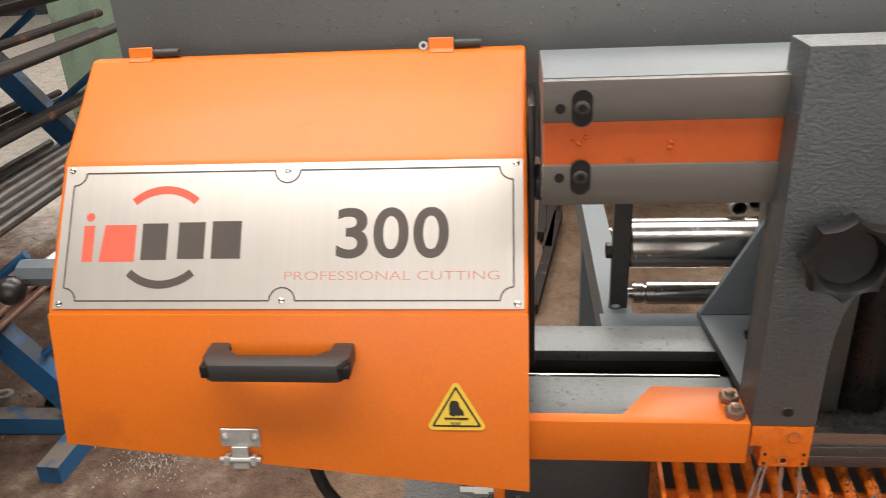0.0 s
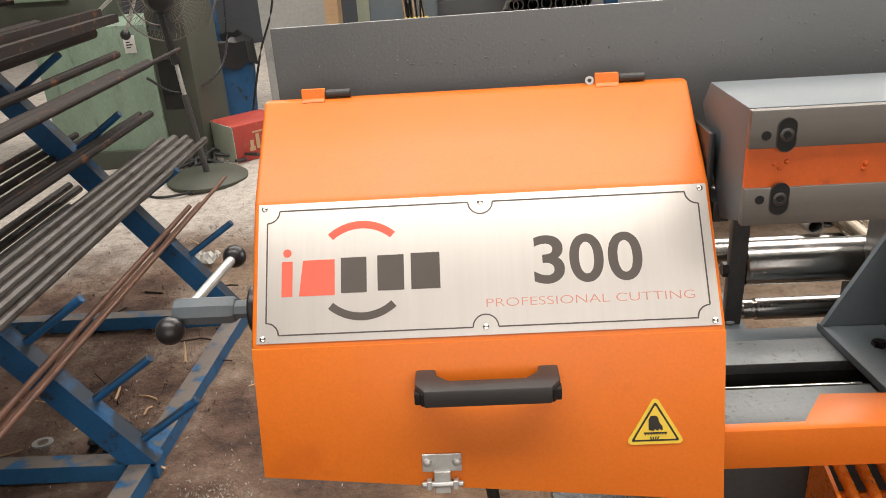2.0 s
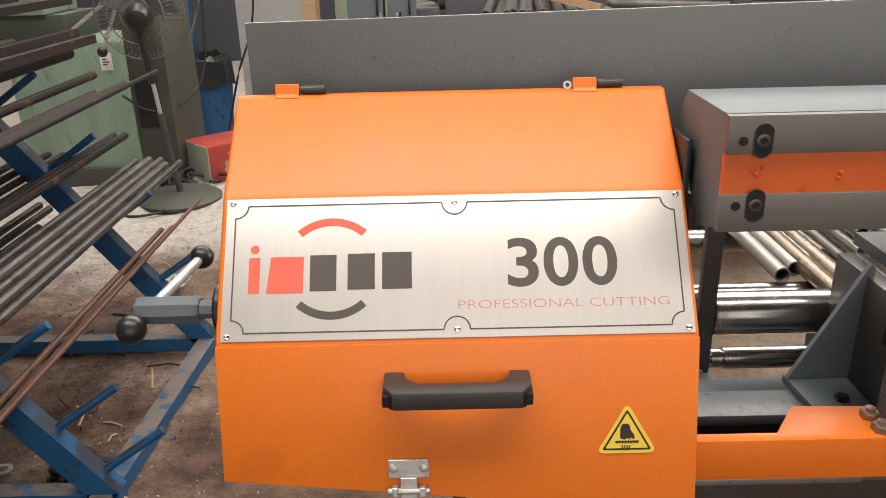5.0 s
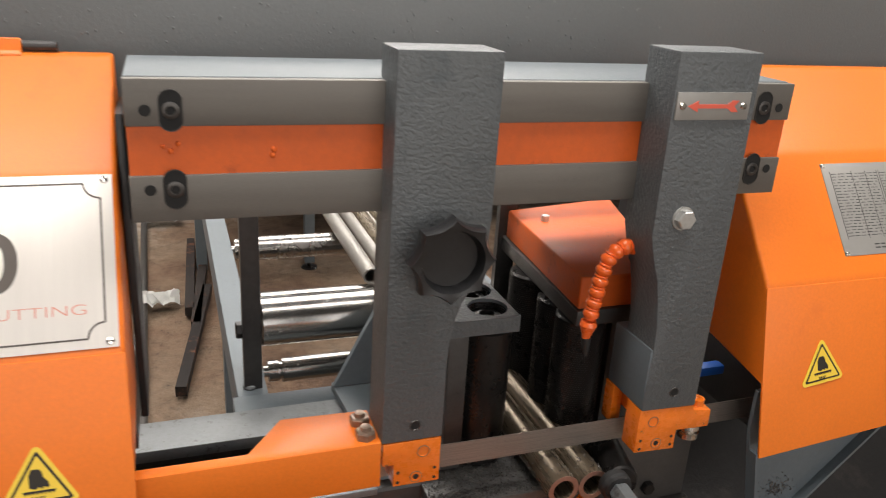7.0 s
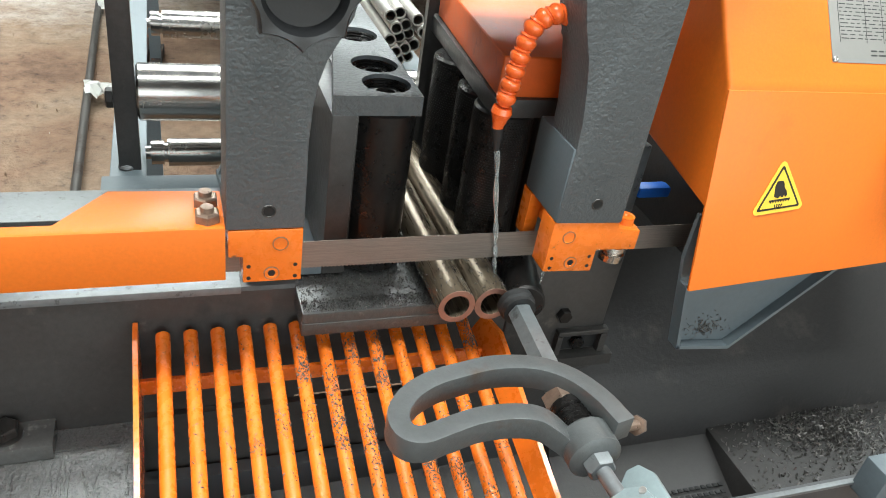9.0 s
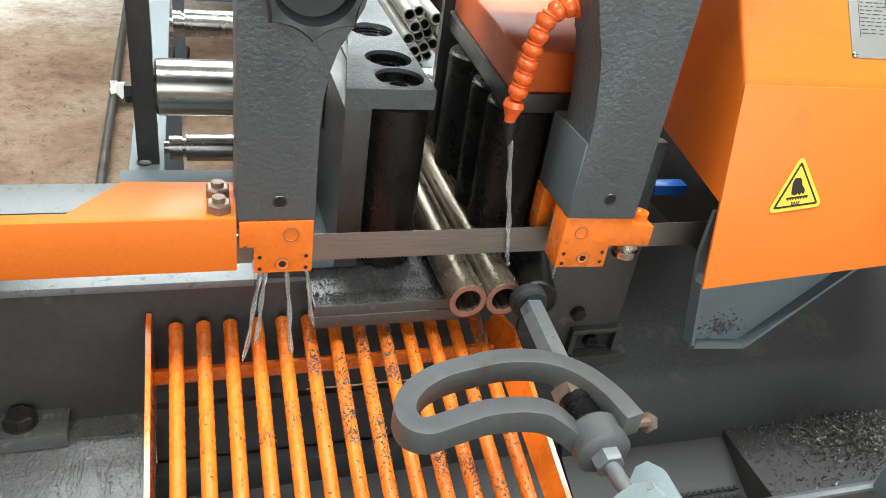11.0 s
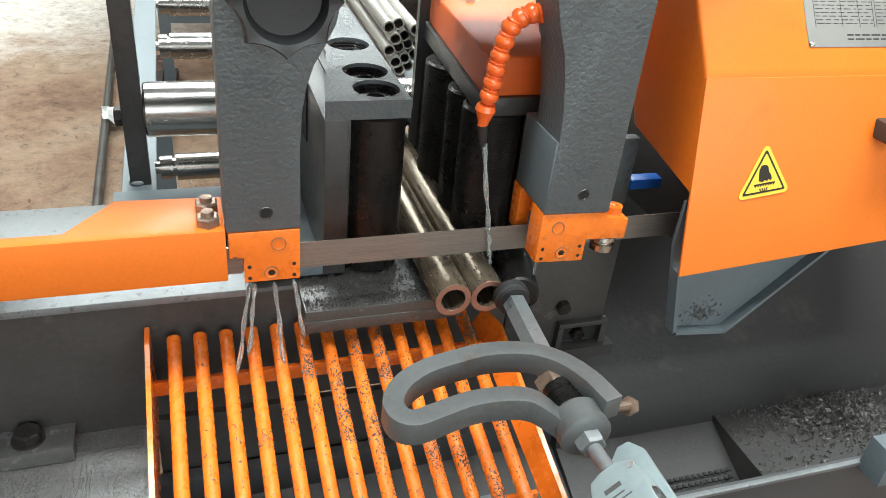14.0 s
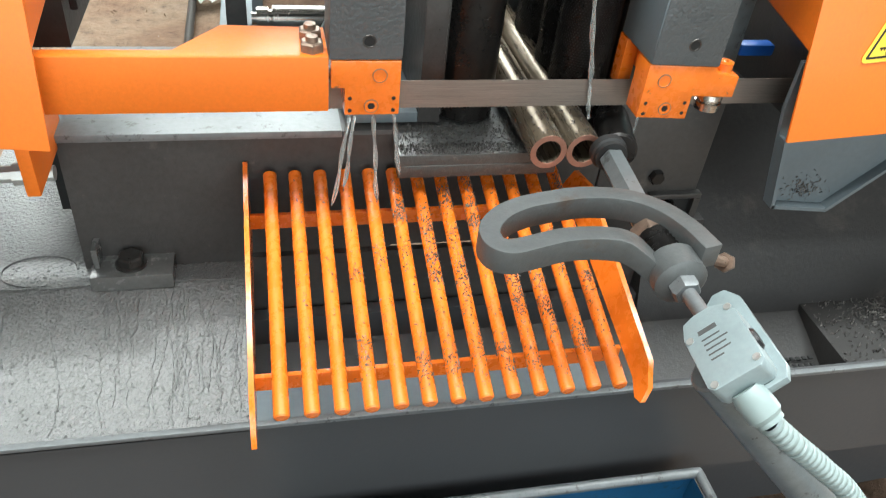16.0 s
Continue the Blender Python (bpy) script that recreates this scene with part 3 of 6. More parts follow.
    for x0, x1 in ((-0.2125, -0.197), (-0.049, -0.0335)):
        part("screw_recess", bx(x0, x1, 0.8185, 0.834, 1.200, 1.216, bev=0.002), VOID, c)
    warning(c, APRON @ Matrix.Translation((0, 0, 0.0018)), 0.0865, 0.106, 0.042)
    # toggle latch
    bm = B()
    box(bm, -0.211, -0.160, 0.058, 0.082, 0.002, 0.005)
    box(bm, -0.196, -0.175, 0.030, 0.060, 0.003, 0.010)
    lathe(bm, (-0.212, 0.042, 0.008), (1, 0, 0), [(0, 0), (0, 0.004), (0.053, 0.004), (0.053, 0)], 12)
    box(bm, -0.206, -0.199, 0.036, 0.048, 0.002, 0.013), box(bm, -0.172, -0.165, 0.036, 0.048, 0.002, 0.013)
    for x in (-0.2045, -0.1665):
        lathe(bm, (x, 0.071, 0.005), (0, 0, 1), [(0, 0.006), (0.003, 0.005), (0.0035, 0)], 14)
    bevel(bm, 0.0008, 1, 50)
    part("toggle_latch", bm, ZINC, c, "zinc-plated toggle latch", APRON)
    # hinges
    for x in (-0.364, 0.047):
        bm = B()
        prism(bm, [(1.1065, 1.5145), (1.112, 1.5190), (1.115, 1.5320), (1.119, 1.5320), (1.119, 1.5160), (1.110, 1.5120)], x, x + 0.033, "x")
        bevel(bm, 0.0008, 1)
        part("hinge_tab", bm, ORANGE, c)
        bm = B()
        rod(bm, (x + 0.0335, 1.119, 1.5235), (x + 0.069, 1.119, 1.5235), 0.0058, 14)
        part("hinge_pin", bm, BLACK_SATIN, c)
    bm = B()
    lathe(bm, (0.040, 1.117, 1.522), (0, -1, 0.3), [(-0.0015, 0.003), (-0.0015, 0.006), (0.0015, 0.006), (0.0015, 0.003)], 14, True)
    part("eyelet", bm, ZINC, c)


left_cover()


def right_cover():
    c = part("wheel_cover", cover_shell(0.966, 1.56, 1.024, 1.062), ORANGE, head, "glossy orange folded-sheet drive-side cover")
    PLATE = FACET @ Matrix.Translation((0.004, 0.0204, 0)) @ Matrix.Diagonal((1, 0.858, 1, 1))
    part("data_plate", bx(1.107, 1.32, 0.010, 0.172, 0, 0.0012, bev=0.0005), LABEL, c, "silver data plate with small printed rows", PLATE)
    bm = B()
    rng = random.Random(5)
    for cx0, n, wd in ((1.122, 22, 0.086), (1.214, 22, 0.09)):
        for i in range(n):
            v = 0.152 - i * 0.0052
            x = cx0
            while x < cx0 + wd - 0.004:
                w = rng.uniform(0.003, 0.012)
                box(bm, x, min(x + w, cx0 + wd), v, v + 0.0012, 0.0012, 0.0015)
                x += w + rng.uniform(0.0015, 0.006)
    for i in range(2):
        x = 1.165
        while x < 1.31:
            w = rng.uniform(0.006, 0.014)
            box(bm, x, x + w, 0.026 - i * 0.006, 0.0282 - i * 0.006, 0.0012, 0.0015)
            x += w + 0.003
    for cx0 in (1.120, 1.160, 1.186, 1.208, 1.212, 1.262, 1.306):
        box(bm, cx0, cx0 + 0.0006, 0.038, 0.157, 0.0012, 0.0015)
    part("printed_table", bm, BLACK_SATIN, c, "", PLATE)
    for x, v in ((1.111, 0.014), (1.111, 0.168), (1.316, 0.014), (1.316, 0.168)):
        bm = B()
        rivet(bm, x, v)
        part("rivet", bm, BRIGHT, c, "", PLATE)
    warning(c, APRON @ Matrix.Translation((0, 0, 0.0018)), 1.067, 0.1105, 0.043, 6)
    bm = B()
    prism(bm, [(1.222, 0.868), (1.222, 0.832), (1.234, 0.814), (1.388, 0.814), (1.400, 0.832), (1.400, 0.868), (1.376, 0.868), (1.372, 0.850), (1.356, 0.838), (1.264, 0.838), (1.249, 0.850), (1.246, 0.868)], 1.182, 1.206, "z")
    bevel(bm, 0.003, 2)
    h = part("handle", bm, BLACK_SATIN, c, "charcoal plastic bow handle")
    for a, sg in ((1.222, 1), (1.4, -1)):
        bm = B()
        prism(bm, [(a + sg * 0.0005, 0.8303), (a + sg * 0.0105, 0.8153), (a + sg * 0.0096, 0.8145), (a - sg * 0.0004, 0.8295)], 1.184, 1.201, "z")
        part("screw_pocket", bm, VOID, h, "dark screw pocket")
    # chute sheet below the cover
    bm = B()
    prism(bm, [(0.972, 1.050), (1.000, 0.914), (1.085, 0.905), (1.215, 1.030), (1.30, 1.10), (1.30, 1.11), (0.972, 1.11)], 0.852, 0.858, "y")
    part("chute_sheet", bm, GREY_SMOOTH, head, "grey-blue folded chip chute sheet")
    bm = B()
    prism(bm, [(0.979, 1.015), (1.000, 0.914), (1.005, 0.914), (0.984, 1.015)], 0.838, 0.852, "y")
    prism(bm, [(1.000, 0.914), (1.085, 0.905), (1.085, 0.910), (1.000, 0.919)], 0.838, 0.852, "y")
    prism(bm, [(1.085, 0.905), (1.215, 1.030), (1.2115, 1.0335), (1.0815, 0.9085)], 0.838, 0.852, "y")
    part("chute_flange", bm, GREY_SMOOTH, head)
    part("wheel_housing", bx(1.05, 1.55, 0.90, 1.13, 0.99, 1.135), DARK, head, "dark inner wheel housing")


right_cover()


def beam():
    bm = B()
    prism(bm, [(0.912, 1.384), (0.980, 1.362), (1.090, 1.488), (1.060, 1.523), (0.912, 1.523)], 0.190, 0.966, "x")
    bevel(bm, 0.002, 2)
    part("beam", bm, GREY_SMOOTH, head, "grey-blue painted guide beam")
    part("centre_strip", bx(0.1905, 0.966, 0.9045, 0.9118, 1.428, 1.477), ORANGE_DEEP, head, "orange-red painted strip")
    for z0, z1 in ((1.477, 1.522), (1.382, 1.4285)):
        g = part("guide_bar", bx(0.1895, 0.9665, 0.900, 0.9118, z0, z1, bev=0.0012), STEEL, head, "ground steel guide bar")
        zc = (z0 + z1) / 2 - 0.007 if z0 > 1.45 else (z0 + z1) / 2 + 0.0095
        for x, s in ((0.231, 1), (0.925, -1)):
            bm = B()
            pts = [(x + 0.0105 * math.cos(a), zc + (0.009 if math.sin(a) > 0 else -0.009) + 0.0105 * math.sin(a)) for a in [2 * math.pi * k / 24 for k in range(24)]]
            prism(bm, pts, 0.8992, 0.8999, "y")
            part("slot", bm, VOID, g)
            bm = B()
            lathe(bm, (x, 0.8991, zc), (0, -1, 0), [(0, 0.0085), (0.001, 0.0085), (0.0014, 0.0075), (0.0014, 0.0045), (0.0002, 0.004), (0.0002, 0)], 18)
            cs = part("cap_screw", bm, SCREW, g, "oiled black cap screw")
            bm = B()
            lathe(bm, (x, 0.8988, zc), (0, -1, 0), [(0, 0.0042), (0.0004, 0.0042), (0.0004, 0)], 6)
            part("socket", bm, VOID, cs)
            bm = B()
            rim = [(x + r_ * math.cos(a), zc + (0.009 if math.sin(a) > 0 else -0.009) + r_ * math.sin(a)) for r_ in (0.0105, 0.0114) for a in [2 * math.pi * k / 24 for k in range(24)]]
            lo, hi = [bm.verts.new((p[0], 0.8988, p[1])) for p in rim], [bm.verts.new((p[0], 0.9, p[1])) for p in rim]
            for k in range(24):
                k1 = (k + 1) % 24
                bm.faces.new((lo[k], lo[k1], lo[24 + k1], lo[24 + k])), bm.faces.new((lo[k], hi[k], hi[k1], lo[k1])), bm.faces.new((lo[24 + k], lo[24 + k1], hi[24 + k1], hi[24 + k]))
            part("slot_rim", bm, SCREW, g)
            bm = B()
            lathe(bm, (x - s * 0.023, 0.8992, zc), (0, -1, 0), [(0, 0.0055), (0.0003, 0.0055), (0.0003, 0)], 16)
            part("hole", bm, VOID, g)
    rng = random.Random(3)
    for x, z in ((0.222, 1.457), (0.229, 1.452), (0.236, 1.459), (0.3275, 1.452), (0.326, 1.446)):
        bm = B()
        ball(bm, (x, 0.9046, z), rng.uniform(0.002, 0.0042), 8, 5)
        part("paint_drip", bm, ORANGE_DEEP, head)
    # back sheet
    bm = B()
    v = box(bm, -0.415, 1.60, 1.190, 1.197, 1.340, 1.608)
    for p in v:
        if p.co.z > 1.5:
            p.co.z += 0.014 * (p.co.x + 0.415)
    bevel(bm, 0.003, 2)
    sheet = part("back_sheet", bm, GREY_SHEET, head, "wide grey painted sheet behind the beam")
    bm = B()
    for _ in range(420):
        ball(bm, (rng.uniform(-0.38, 1.2) * rng.uniform(0.6, 1), 1.1902, rng.choice([rng.uniform(1.5, 1.60), rng.gauss(1.545, 0.012)])), rng.choice([0.0006, 0.0008, 0.0011, 0.0017]), 6, 4, 0.7, (0, 1, 0))
    part("paint_blister", bm, GREY_SHEET, sheet, "small blisters and runs in the paint")["kind"] = "stuff"
    # thin black plate added for the shade in the gap between cover and beam
    part("rail_housing", bx(0.1755, 0.184, 1.00, 1.105, 1.10, 1.47, bev=0.002), BLACK, head, "black plate standing for the dark gap beside the cover")
    part("rail_housing", bx(-0.40, 0.170, 0.995, 1.128, 1.06, 1.15), DARK, head)
    part("housing_tab", bx(0.1842, 0.206, 0.99, 1.05, 1.352, 1.379, bev=0.002), BLACK, head)


beam()


def star_knob(parent, c, r):
    bm = B()
    n = 72
    x, y, z = c

    def rad(a):
        return r * (1.04 - 0.17 * abs(math.sin(a * 4.0)) ** 0.75)
    rings = []
    for dy, k in ((0.0, 0.55), (-0.018, 0.60), (-0.022, 0.90), (-0.030, 1.0), (-0.042, 1.0), (-0.047, 0.94), (-0.046, 0.74), (-0.032, 0.66), (-0.030, 0.0)):
        if k == 0:
            rings.append([bm.verts.new((x, y + dy, z))])
        else:
            rings.append([bm.verts.new((x + math.cos(a) * (rad(a) if k > 0.85 else r) * k, y + dy, z + math.sin(a) * (rad(a) if k > 0.85 else r) * k)) for a in [2 * math.pi * i / n for i in range(n)]])
    for a, b in zip(rings, rings[1:]):
        for i in range(n):
            q = list(dict.fromkeys([a[i % len(a)], a[(i + 1) % len(a)], b[(i + 1) % len(b)], b[i % len(b)]]))
            bm.faces.new(q)
    part("star_knob", bm, BLACK, parent, "black plastic star knob")


def arms():
    bm = B()
    right = [(0.514, 1.108), (0.514, 1.20), (0.516, 1.233), (0.520, 1.258), (0.527, 1.280), (0.538, 1.300), (0.547, 1.318), (0.553, 1.345), (0.555, 1.38), (0.555, 1.558)]
    prism(bm, [(0.439, 1.108)] + right + [(0.441, 1.558)], 0.862, 0.922, "y")
    bevel(bm, 0.003, 2, 40)
    a = part("guide_arm", bm, GREY, head, "dark grey textured left guide arm")
    star_knob(a, (0.497, 0.864, 1.349), 0.047)
    bm = B()
    lathe(bm, (0.479, 0.8619, 1.1285), (0, -1, 0), [(0, 0.0052), (0.0006, 0.0056), (0.0006, 0.0068), (0, 0.0072)], 18)
    gs = part("grub_screw", bm, SCREW, a)
    bm = B()
    lathe(bm, (0.479, 0.8619, 1.1285), (0, -1, 0), [(0, 0), (0, 0.0053), (0.0003, 0.0053), (0.0003, 0)], 16)
    part("socket", bm, VOID, gs)
    bm = B()
    left = [(0.784, 1.108), (0.786, 1.195), (0.785, 1.225), (0.780, 1.262), (0.774, 1.292), (0.764, 1.320), (0.756, 1.350), (0.755, 1.564)]
    prism(bm, [(0.867, 1.105), (0.867, 1.564)] + left[::-1], 0.850, 0.912, "y")
    bevel(bm, 0.003, 2, 40)
    r = part("guide_arm", bm, GREY, head, "dark grey textured right guide arm with an arrow plate")
    part("arm_block", bx(0.7835, 0.83, 0.8512, 0.936, 1.109, 1.197, bev=0.003), GREY_SMOOTH, r)
    # direction plate
    part("arrow_plate", bx(0.7585, 0.8575, 0.8478, 0.8499, 1.489, 1.520, bev=0.0005), LABEL, r, "silver plate with a red arrow")
    bm = B()
    prism(bm, [(0.773, 1.5045), (0.787, 1.511), (0.787, 1.5068), (0.827, 1.5068), (0.833, 1.511), (0.842, 1.511), (0.836, 1.5045), (0.842, 1.498), (0.833, 1.498), (0.827, 1.5022), (0.787, 1.5022), (0.787, 1.498)], 0.8472, 0.8478, "y")
    part("arrow", bm, RED_INK, r)
    for x in (0.767, 0.849):
        bm = B()
        lathe(bm, (x, 0.8478, 1.5045), (0, -1, 0), [(0, 0.0045), (0.0018, 0.0035), (0.002, 0)], 14)
        part("rivet", bm, BRIGHT, r)
    bm = B()
    lathe(bm, (0.794, 0.850, 1.372), (0, -1, 0), [(0, 0), (0, 0.0145), (0.002, 0.0145), (0.002, 0.0)], 22)
    hexnut(bm, (0.794, 0.848, 1.372), (0, -1, 0), 0.0125, 0.009)
    part("hex_bolt", bm, ZINC, r, "zinc-plated hexagon bolt")
    bm = B()
    lathe(bm, (0.829, 0.8499, 1.131), (0, -1, 0), [(0, 0.0052), (0.0006, 0.0056), (0.0006, 0.0068), (0, 0.0072)], 18)
    gs = part("grub_screw", bm, SCREW, r)
    bm = B()
    lathe(bm, (0.829, 0.8499, 1.131), (0, -1, 0), [(0, 0), (0, 0.0053), (0.0003, 0.0053), (0.0003, 0)], 16)
    part("socket", bm, VOID, gs)
    # blade guides
    bm = B()
    prism(bm, [(0.441, 1.1075), (0.441, 1.077), (0.455, 1.077), (0.455, 1.046), (0.513, 1.046), (0.513, 1.1075)], 0.862, 0.918, "y")
    bevel(bm, 0.0015, 2)
    g = part("blade_guide", bm, ORANGE_WORN, head, "worn orange left blade guide block")
    bm = B()
    prism(bm, [(0.784, 1.1075), (0.784, 1.043), (0.846, 1.040), (0.846, 1.069), (0.897, 1.067), (0.897, 1.093), (0.868, 1.097), (0.866, 1.1045)], 0.852, 0.884, "y")
    prism(bm, [(0.784, 1.1075), (0.784, 1.050), (0.80, 1.050), (0.80, 1.1075)], 0.918, 0.940, "y")
    prism(bm, [(0.80, 1.1075), (0.80, 1.075), (0.86, 1.075), (0.86, 1.1045)], 0.884, 0.940, "y")
    bevel(bm, 0.0015, 2)
    q = part("blade_guide", bm, ORANGE_WORN, head, "worn orange right blade guide block")
    for gg, y, xs, zs, big, ring in ((g, 0.8618, (0.4605, 0.5065), (1.0515, 1.0655), (0.483, 1.0565), (0.491, 1.0915)),
                                     (q, 0.8518, (0.791, 0.839), (1.048, 1.061), (0.816, 1.054), (0.806, 1.0885))):
        for x in xs:
            for z in zs:
                bm = B()
                lathe(bm, (x, y, z), (0, -1, 0), [(0, 0.0022), (0.0003, 0.0022), (0.0003, 0)], 10)
                part("hole", bm, VOID, gg)
        bm = B()
        lathe(bm, (big[0], y, big[1]), (0, -1, 0), [(0, 0.0072), (0.0008, 0.007), (0.0008, 0.0045), (0, 0.0042), (0, 0)], 18)
        part("cap_screw", bm, ORANGE_WORN, gg)
        bm = B()
        lathe(bm, (big[0], y - 0.0001, big[1]), (0, -1, 0), [(0, 0.004), (0.0002, 0.004), (0.0002, 0)], 6)
        part("socket", bm, VOID, gg)
        bm = B()
        lathe(bm, (ring[0], y, ring[1]), (0, -1, 0), [(-0.0008, 0.0078), (0.0006, 0.0075), (0.0006, 0.0068), (-0.0004, 0.0066), (-0.0004, 0)], 20)
        part("plug", bm, ORANGE_WORN, gg)
        for cc, ra, rb in ((ring, 0.0070, 0.0079), (big, 0.0070, 0.0078)):
            bm = B()
            lathe(bm, (cc[0], y, cc[1]), (0, -1, 0), [(0, ra), (0.0009, ra), (0.0009, rb), (0, rb)], 22, True)
            part("groove", bm, RUSTNUT, gg)
    bm = B()
    lathe(bm, (0.878, 0.868, 1.0665), (0, 0, -1), [(0, 0), (0, 0.0145), (0.006, 0.0155), (0.007, 0.0125), (0.010, 0.0125), (0.011, 0.0155), (0.020, 0.0150), (0.021, 0)], 22)
    part("guide_roller", bm, BRIGHT, q, "bright ringed guide bearing")
    bm = B()
    lathe(bm, (0.884, 0.868, 1.092), (0, 0, 1), [(0, 0.010), (0.012, 0.010), (0.013, 0.004), (0.008, 0)], 16)
    part("bearing_boss", bm, ORANGE_WORN, q)
    # blade guard
    bm = B()
    box(bm, 0.085, 0.4385, 0.860, 0.864, 1.052, 1.1125)
    prism(bm, [(0.085, 0.8612), (0.4385, 0.8612), (0.4385, 0.932), (0.333, 0.936), (0.289, 0.876), (0.085, 0.876)], 1.1085, 1.1130, "z")
    bevel(bm, 0.0013, 2)
    part("blade_guard", bm, ORANGE, head, "bright orange folded blade guard")
    for y in (0.906, 0.876):
        bm = B()
        hexnut(bm, (0.423, y, 1.113), (0, 0, 1), 0.0125, 0.010)
        lathe(bm, (0.423, y, 1.122), (0, 0, 1), [(0, 0.0065), (0.006, 0.0062), (0.007, 0)], 12)
        part("guard_nut", bm, RUSTNUT, head, "brown oiled hexagon nut and stud")
    part("guard_end_tab", bx(0.128, 0.142, 0.862, 0.99, 0.955, 1.052, bev=0.002), ORANGE, head)


arms()

# band blade, running through both covers
bm = B()
X0, X1, PITCH = -0.30, 1.50, 0.0042
box(bm, X0, X1, 0.9040, 0.9053, 1.0310, 1.0640)
for i in range(int((X1 - X0) / PITCH) - 1):
    x = X0 + i * PITCH
    prism(bm, [(x, 1.0311), (x + PITCH * 0.92, 1.0311), (x + PITCH * 0.25, 1.0299)], 0.9040, 0.9053, "y")
blade = part("band_blade", bm, BLADE, head, "running toothed steel saw band", None, 0)


def coolant_nozzle():
    h = part("hose_clip", bx(0.772, 0.800, 0.893, 0.915, 1.296, 1.318, bev=0.003), BLACK, head)
    pts = smooth_path([(0.788, 0.905, 1.305), (0.772, 0.902, 1.318), (0.752, 0.900, 1.319), (0.736, 0.900, 1.308), (0.7285, 0.900, 1.287), (0.7245, 0.900, 1.265), (0.7215, 0.900, 1.243), (0.7180, 0.900, 1.221)], 6)
    acc = 0.0
    for p, nx in zip(pts, pts[1:]):
        acc += (nx - p).length
        if acc > 0.0130:
            acc = 0
            bm = B()
            d = nx - p
            r = 0.0108
            lathe(bm, p, d, [(-0.0085, 0), (-0.0085, 0.0085), (-0.0070, 0.0092), (-0.0060, 0.0078), (-0.0050, 0.0078), (-0.0030, 0.0102), (0.0, r), (0.0030, 0.0102), (0.0055, 0.0082), (0.0072, 0.0066), (0.0085, 0.0066), (0.0085, 0)], 18)
            part("hose_link", bm, HOSE, head, "orange ball-jointed hose link")
    bm = B()
    lathe(bm, (0.7180, 0.900, 1.222), (-0.05, 0, -1), [(0, 0), (0, 0.010), (0.006, 0.0115), (0.012, 0.009), (0.020, 0.0062), (0.024, 0.006), (0.024, 0)], 16)
    part("hose_end", bm, HOSE, head)
    bm = B()
    lathe(bm, (0.7168, 0.900, 1.199), (0.12, 0, -1), [(0, 0), (0, 0.0068), (0.012, 0.0055), (0.026, 0.0032), (0.026, 0)], 14)
    part("nozzle_tip", bm, RUBBER, head, "black rubber nozzle tip")


coolant_nozzle()


def tension_lever():
    bm = B()
    lathe(bm, (-0.600, 1.09, 1.203), (1, 0, 0), [(0, 0), (0, 0.019), (0.004, 0.022), (0.09, 0.022), (0.096, 0.018), (0.096, 0.015), (0.122, 0.015), (0.122, 0)], 8)
    h = part("tension_hub", bm, GREY_SMOOTH, head, "grey lever hub")
    bm = B()
    lathe(bm, (-0.478, 1.09, 1.203), (1, 0, 0), [(0, 0), (0, 0.036), (0.004, 0.040), (0.012, 0.040), (0.012, 0)], 26)
    part("hub_disc", bm, BLACK, h)
    bm = B()
    rod(bm, (-0.594, 1.060, 1.196), (-0.566, 1.307, 1.20), 0.0085, 14)
    part("lever_rod", bm, ZINC, h, "bright steel lever rod")
    for c, r in (((-0.598, 1.052, 1.191), 0.022), ((-0.566, 1.307, 1.20), 0.021)):
        bm = B()
        ball(bm, c, r, 20, 12)
        part("ball_knob", bm, BLACK, h, "shiny black ball knob")
    bm = B()
    rod(bm, (-0.29, 0.93, 1.075), (-0.235, 0.93, 1.075), 0.010, 12)
    lathe(bm, (-0.30, 0.925, 1.075), (0.2, -1, 0), [(0, 0), (0, 0.014), (0.02, 0.014), (0.024, 0.009), (0.024, 0)], 14)
    part("lower_stud", bm, GREY_SMOOTH, head)
    bm = B()
    sweep(bm, smooth_path([(-0.128, 0.90, 1.10), (-0.125, 0.905, 1.03), (-0.11, 0.92, 0.93), (-0.05, 0.95, 0.82)], 6), 0.009, 10)
    part("rubber_hose", bm, RUBBER, head)


tension_lever()

# ---- saw base ----
base = thing("saw_bench", "grey saw base with sloping wet deck and machined rails", "band saw")


